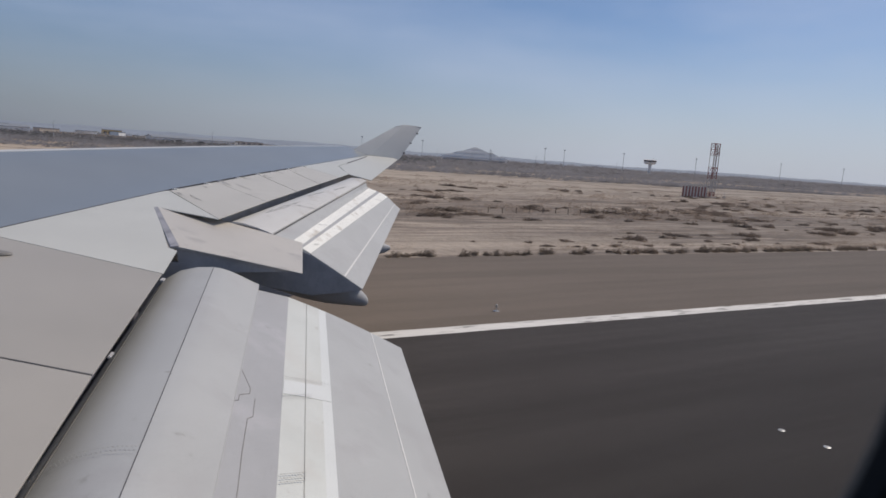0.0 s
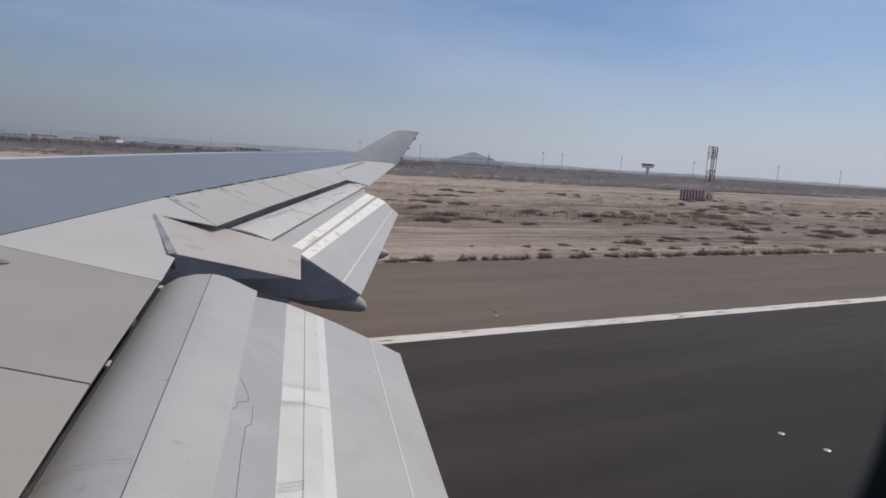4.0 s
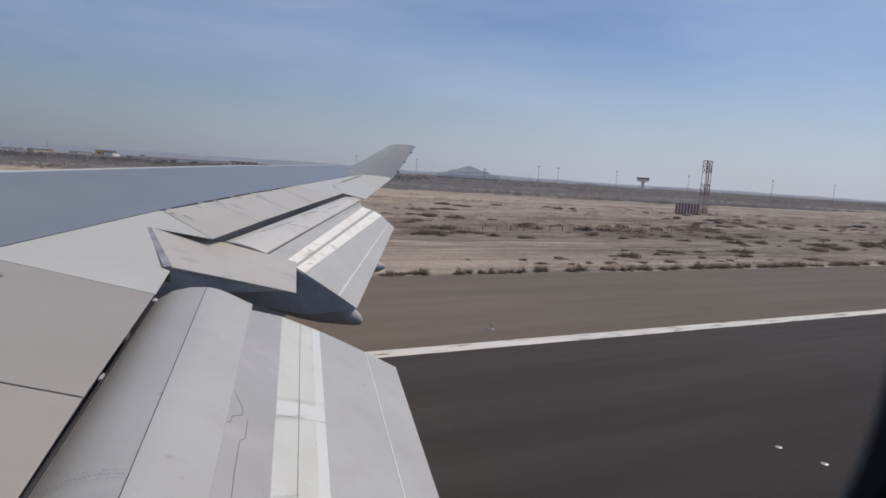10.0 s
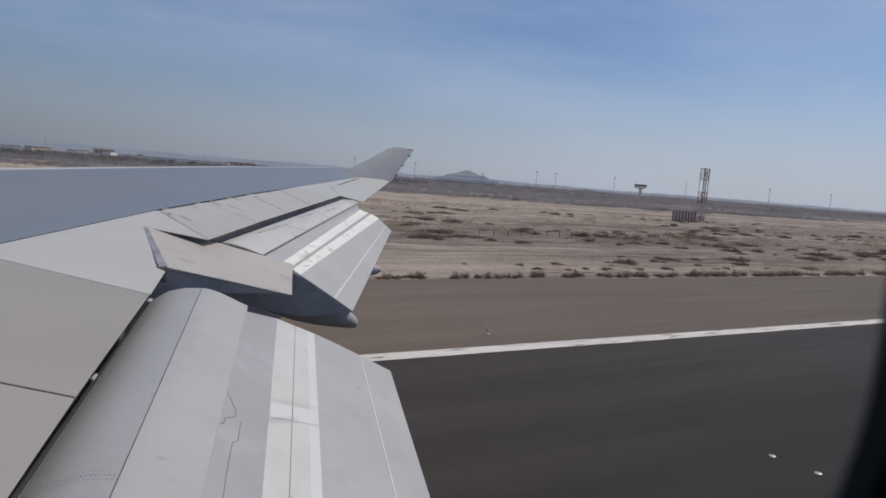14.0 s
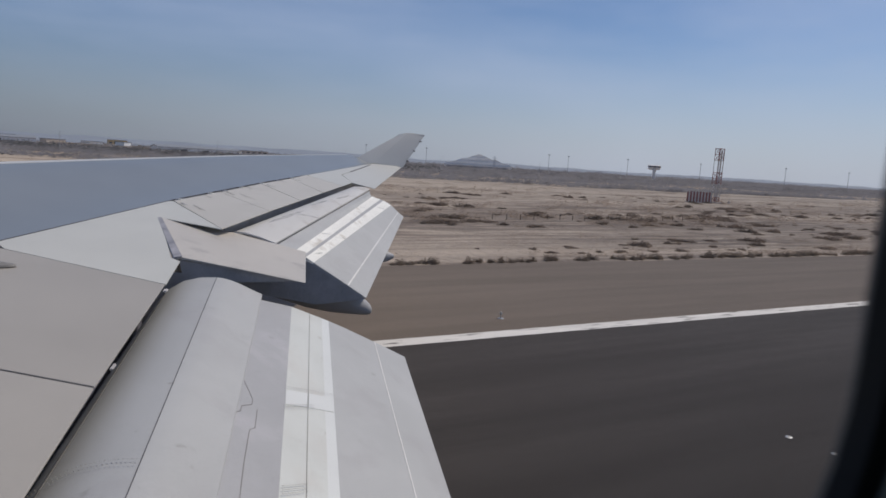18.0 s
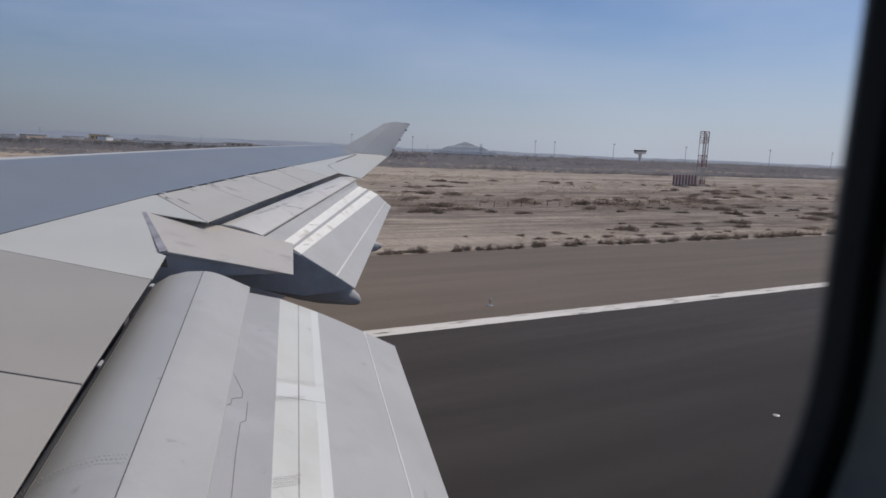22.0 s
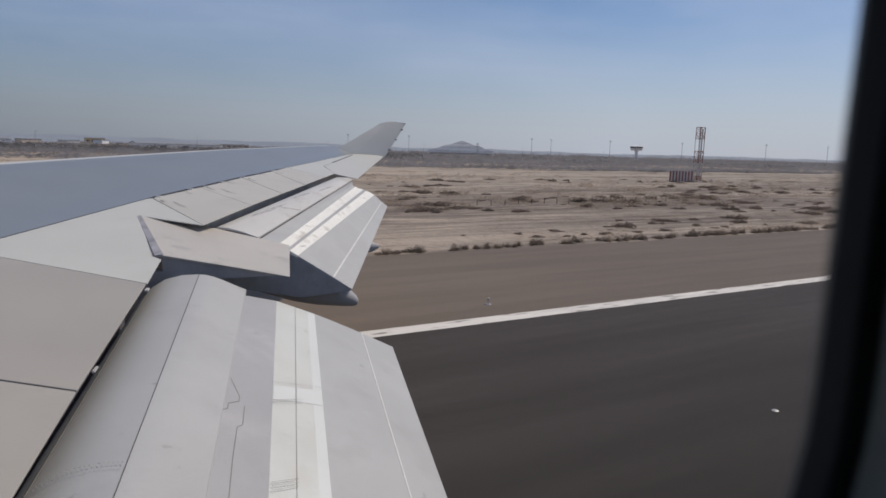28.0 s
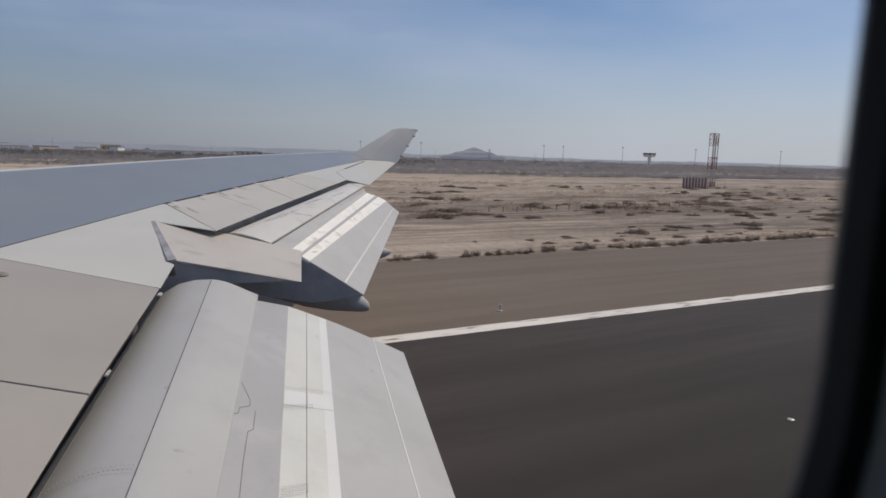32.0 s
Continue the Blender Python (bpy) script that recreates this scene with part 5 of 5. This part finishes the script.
for x, y in ((330, 860), (395, 800), (560, 700), (610, 640), (700, 600), (760, 520), (860, 500)):
    copy_thing(flood, pose(x, y, 0))

# short marker posts in a row on the soil
post = tagged(empty("marker_post", (42, 66.0, hump(42, 66.0))), "short weathered brown marker post in the desert soil", "post", "marker posts")
part("stake", tube((0, 0, -0.3), (0, 0, 0.66), 0.045, 0.04, 8), M_WOOD, post)
part("cap", lathe([(0.055, 0.60), (0.055, 0.66), (0.02, 0.69)], 8), M_WOOD, post)
for i in range(1, 17):
    x, y = 42 + 2.1 * i, 66.0 + 0.06 * i
    copy_thing(post, pose(x, y, hump(x, y)))

# power pylon far behind the scrub
pylon = tagged(empty("power_pylon", (455, 720, 0)), "slim grey lattice power pylon far off", "pylon")
for sx, sy in ((-1, -1), (1, -1), (1, 1), (-1, 1)):
    part("leg", tube((sx * 1.6, sy * 1.6, -1), (sx * 0.35, sy * 0.35, 19), 0.14, 0.08, 6), M_STEEL, pylon)
for z, w in ((13.5, 4.2), (16.5, 3.2)):
    part("cross_arm", box(-w, w, -0.2, 0.2, z, z + 0.4, 0.05), M_STEEL, pylon)
for k in range(5):
    h0, h1 = 1.0 + 3.4 * k, 4.4 + 3.4 * k
    a, b = 1.6 - 1.25 * (h0 + 1) / 20, 1.6 - 1.25 * (h1 + 1) / 20
    part("brace", tube((-a, -a, h0), (b, -b, h1), 0.07, None, 5), M_STEEL, pylon)
    part("brace", tube((a, -a, h0), (-b, -b, h1), 0.07, None, 5), M_STEEL, pylon)

# raised edge lights on the shoulder, outside the edge line
edge_light = tagged(empty("edge_light", (14.55, 21.66, 0.014)), "small raised runway edge light on the shoulder", "runway light", "runway edge lights")
part("base_plate", lathe([(0.13, 0.0), (0.13, 0.015), (0.08, 0.025)], 16), M_STEEL, edge_light)
part("stem", tube((0, 0, 0.02), (0, 0, 0.17), 0.022, 0.022, 10), M_STEEL, edge_light)
part("collar", lathe([(0.04, 0.155), (0.06, 0.18), (0.06, 0.20)], 14), M_STEEL, edge_light)
part("glass_dome", lathe([(0.05, 0.20), (0.056, 0.235), (0.04, 0.28), (0.012, 0.295)], 14), M_CONC, edge_light, "pale glass dome")
for x in (-45.45, 74.55):
    copy_thing(edge_light, pose(x, 21.66, 0.014))
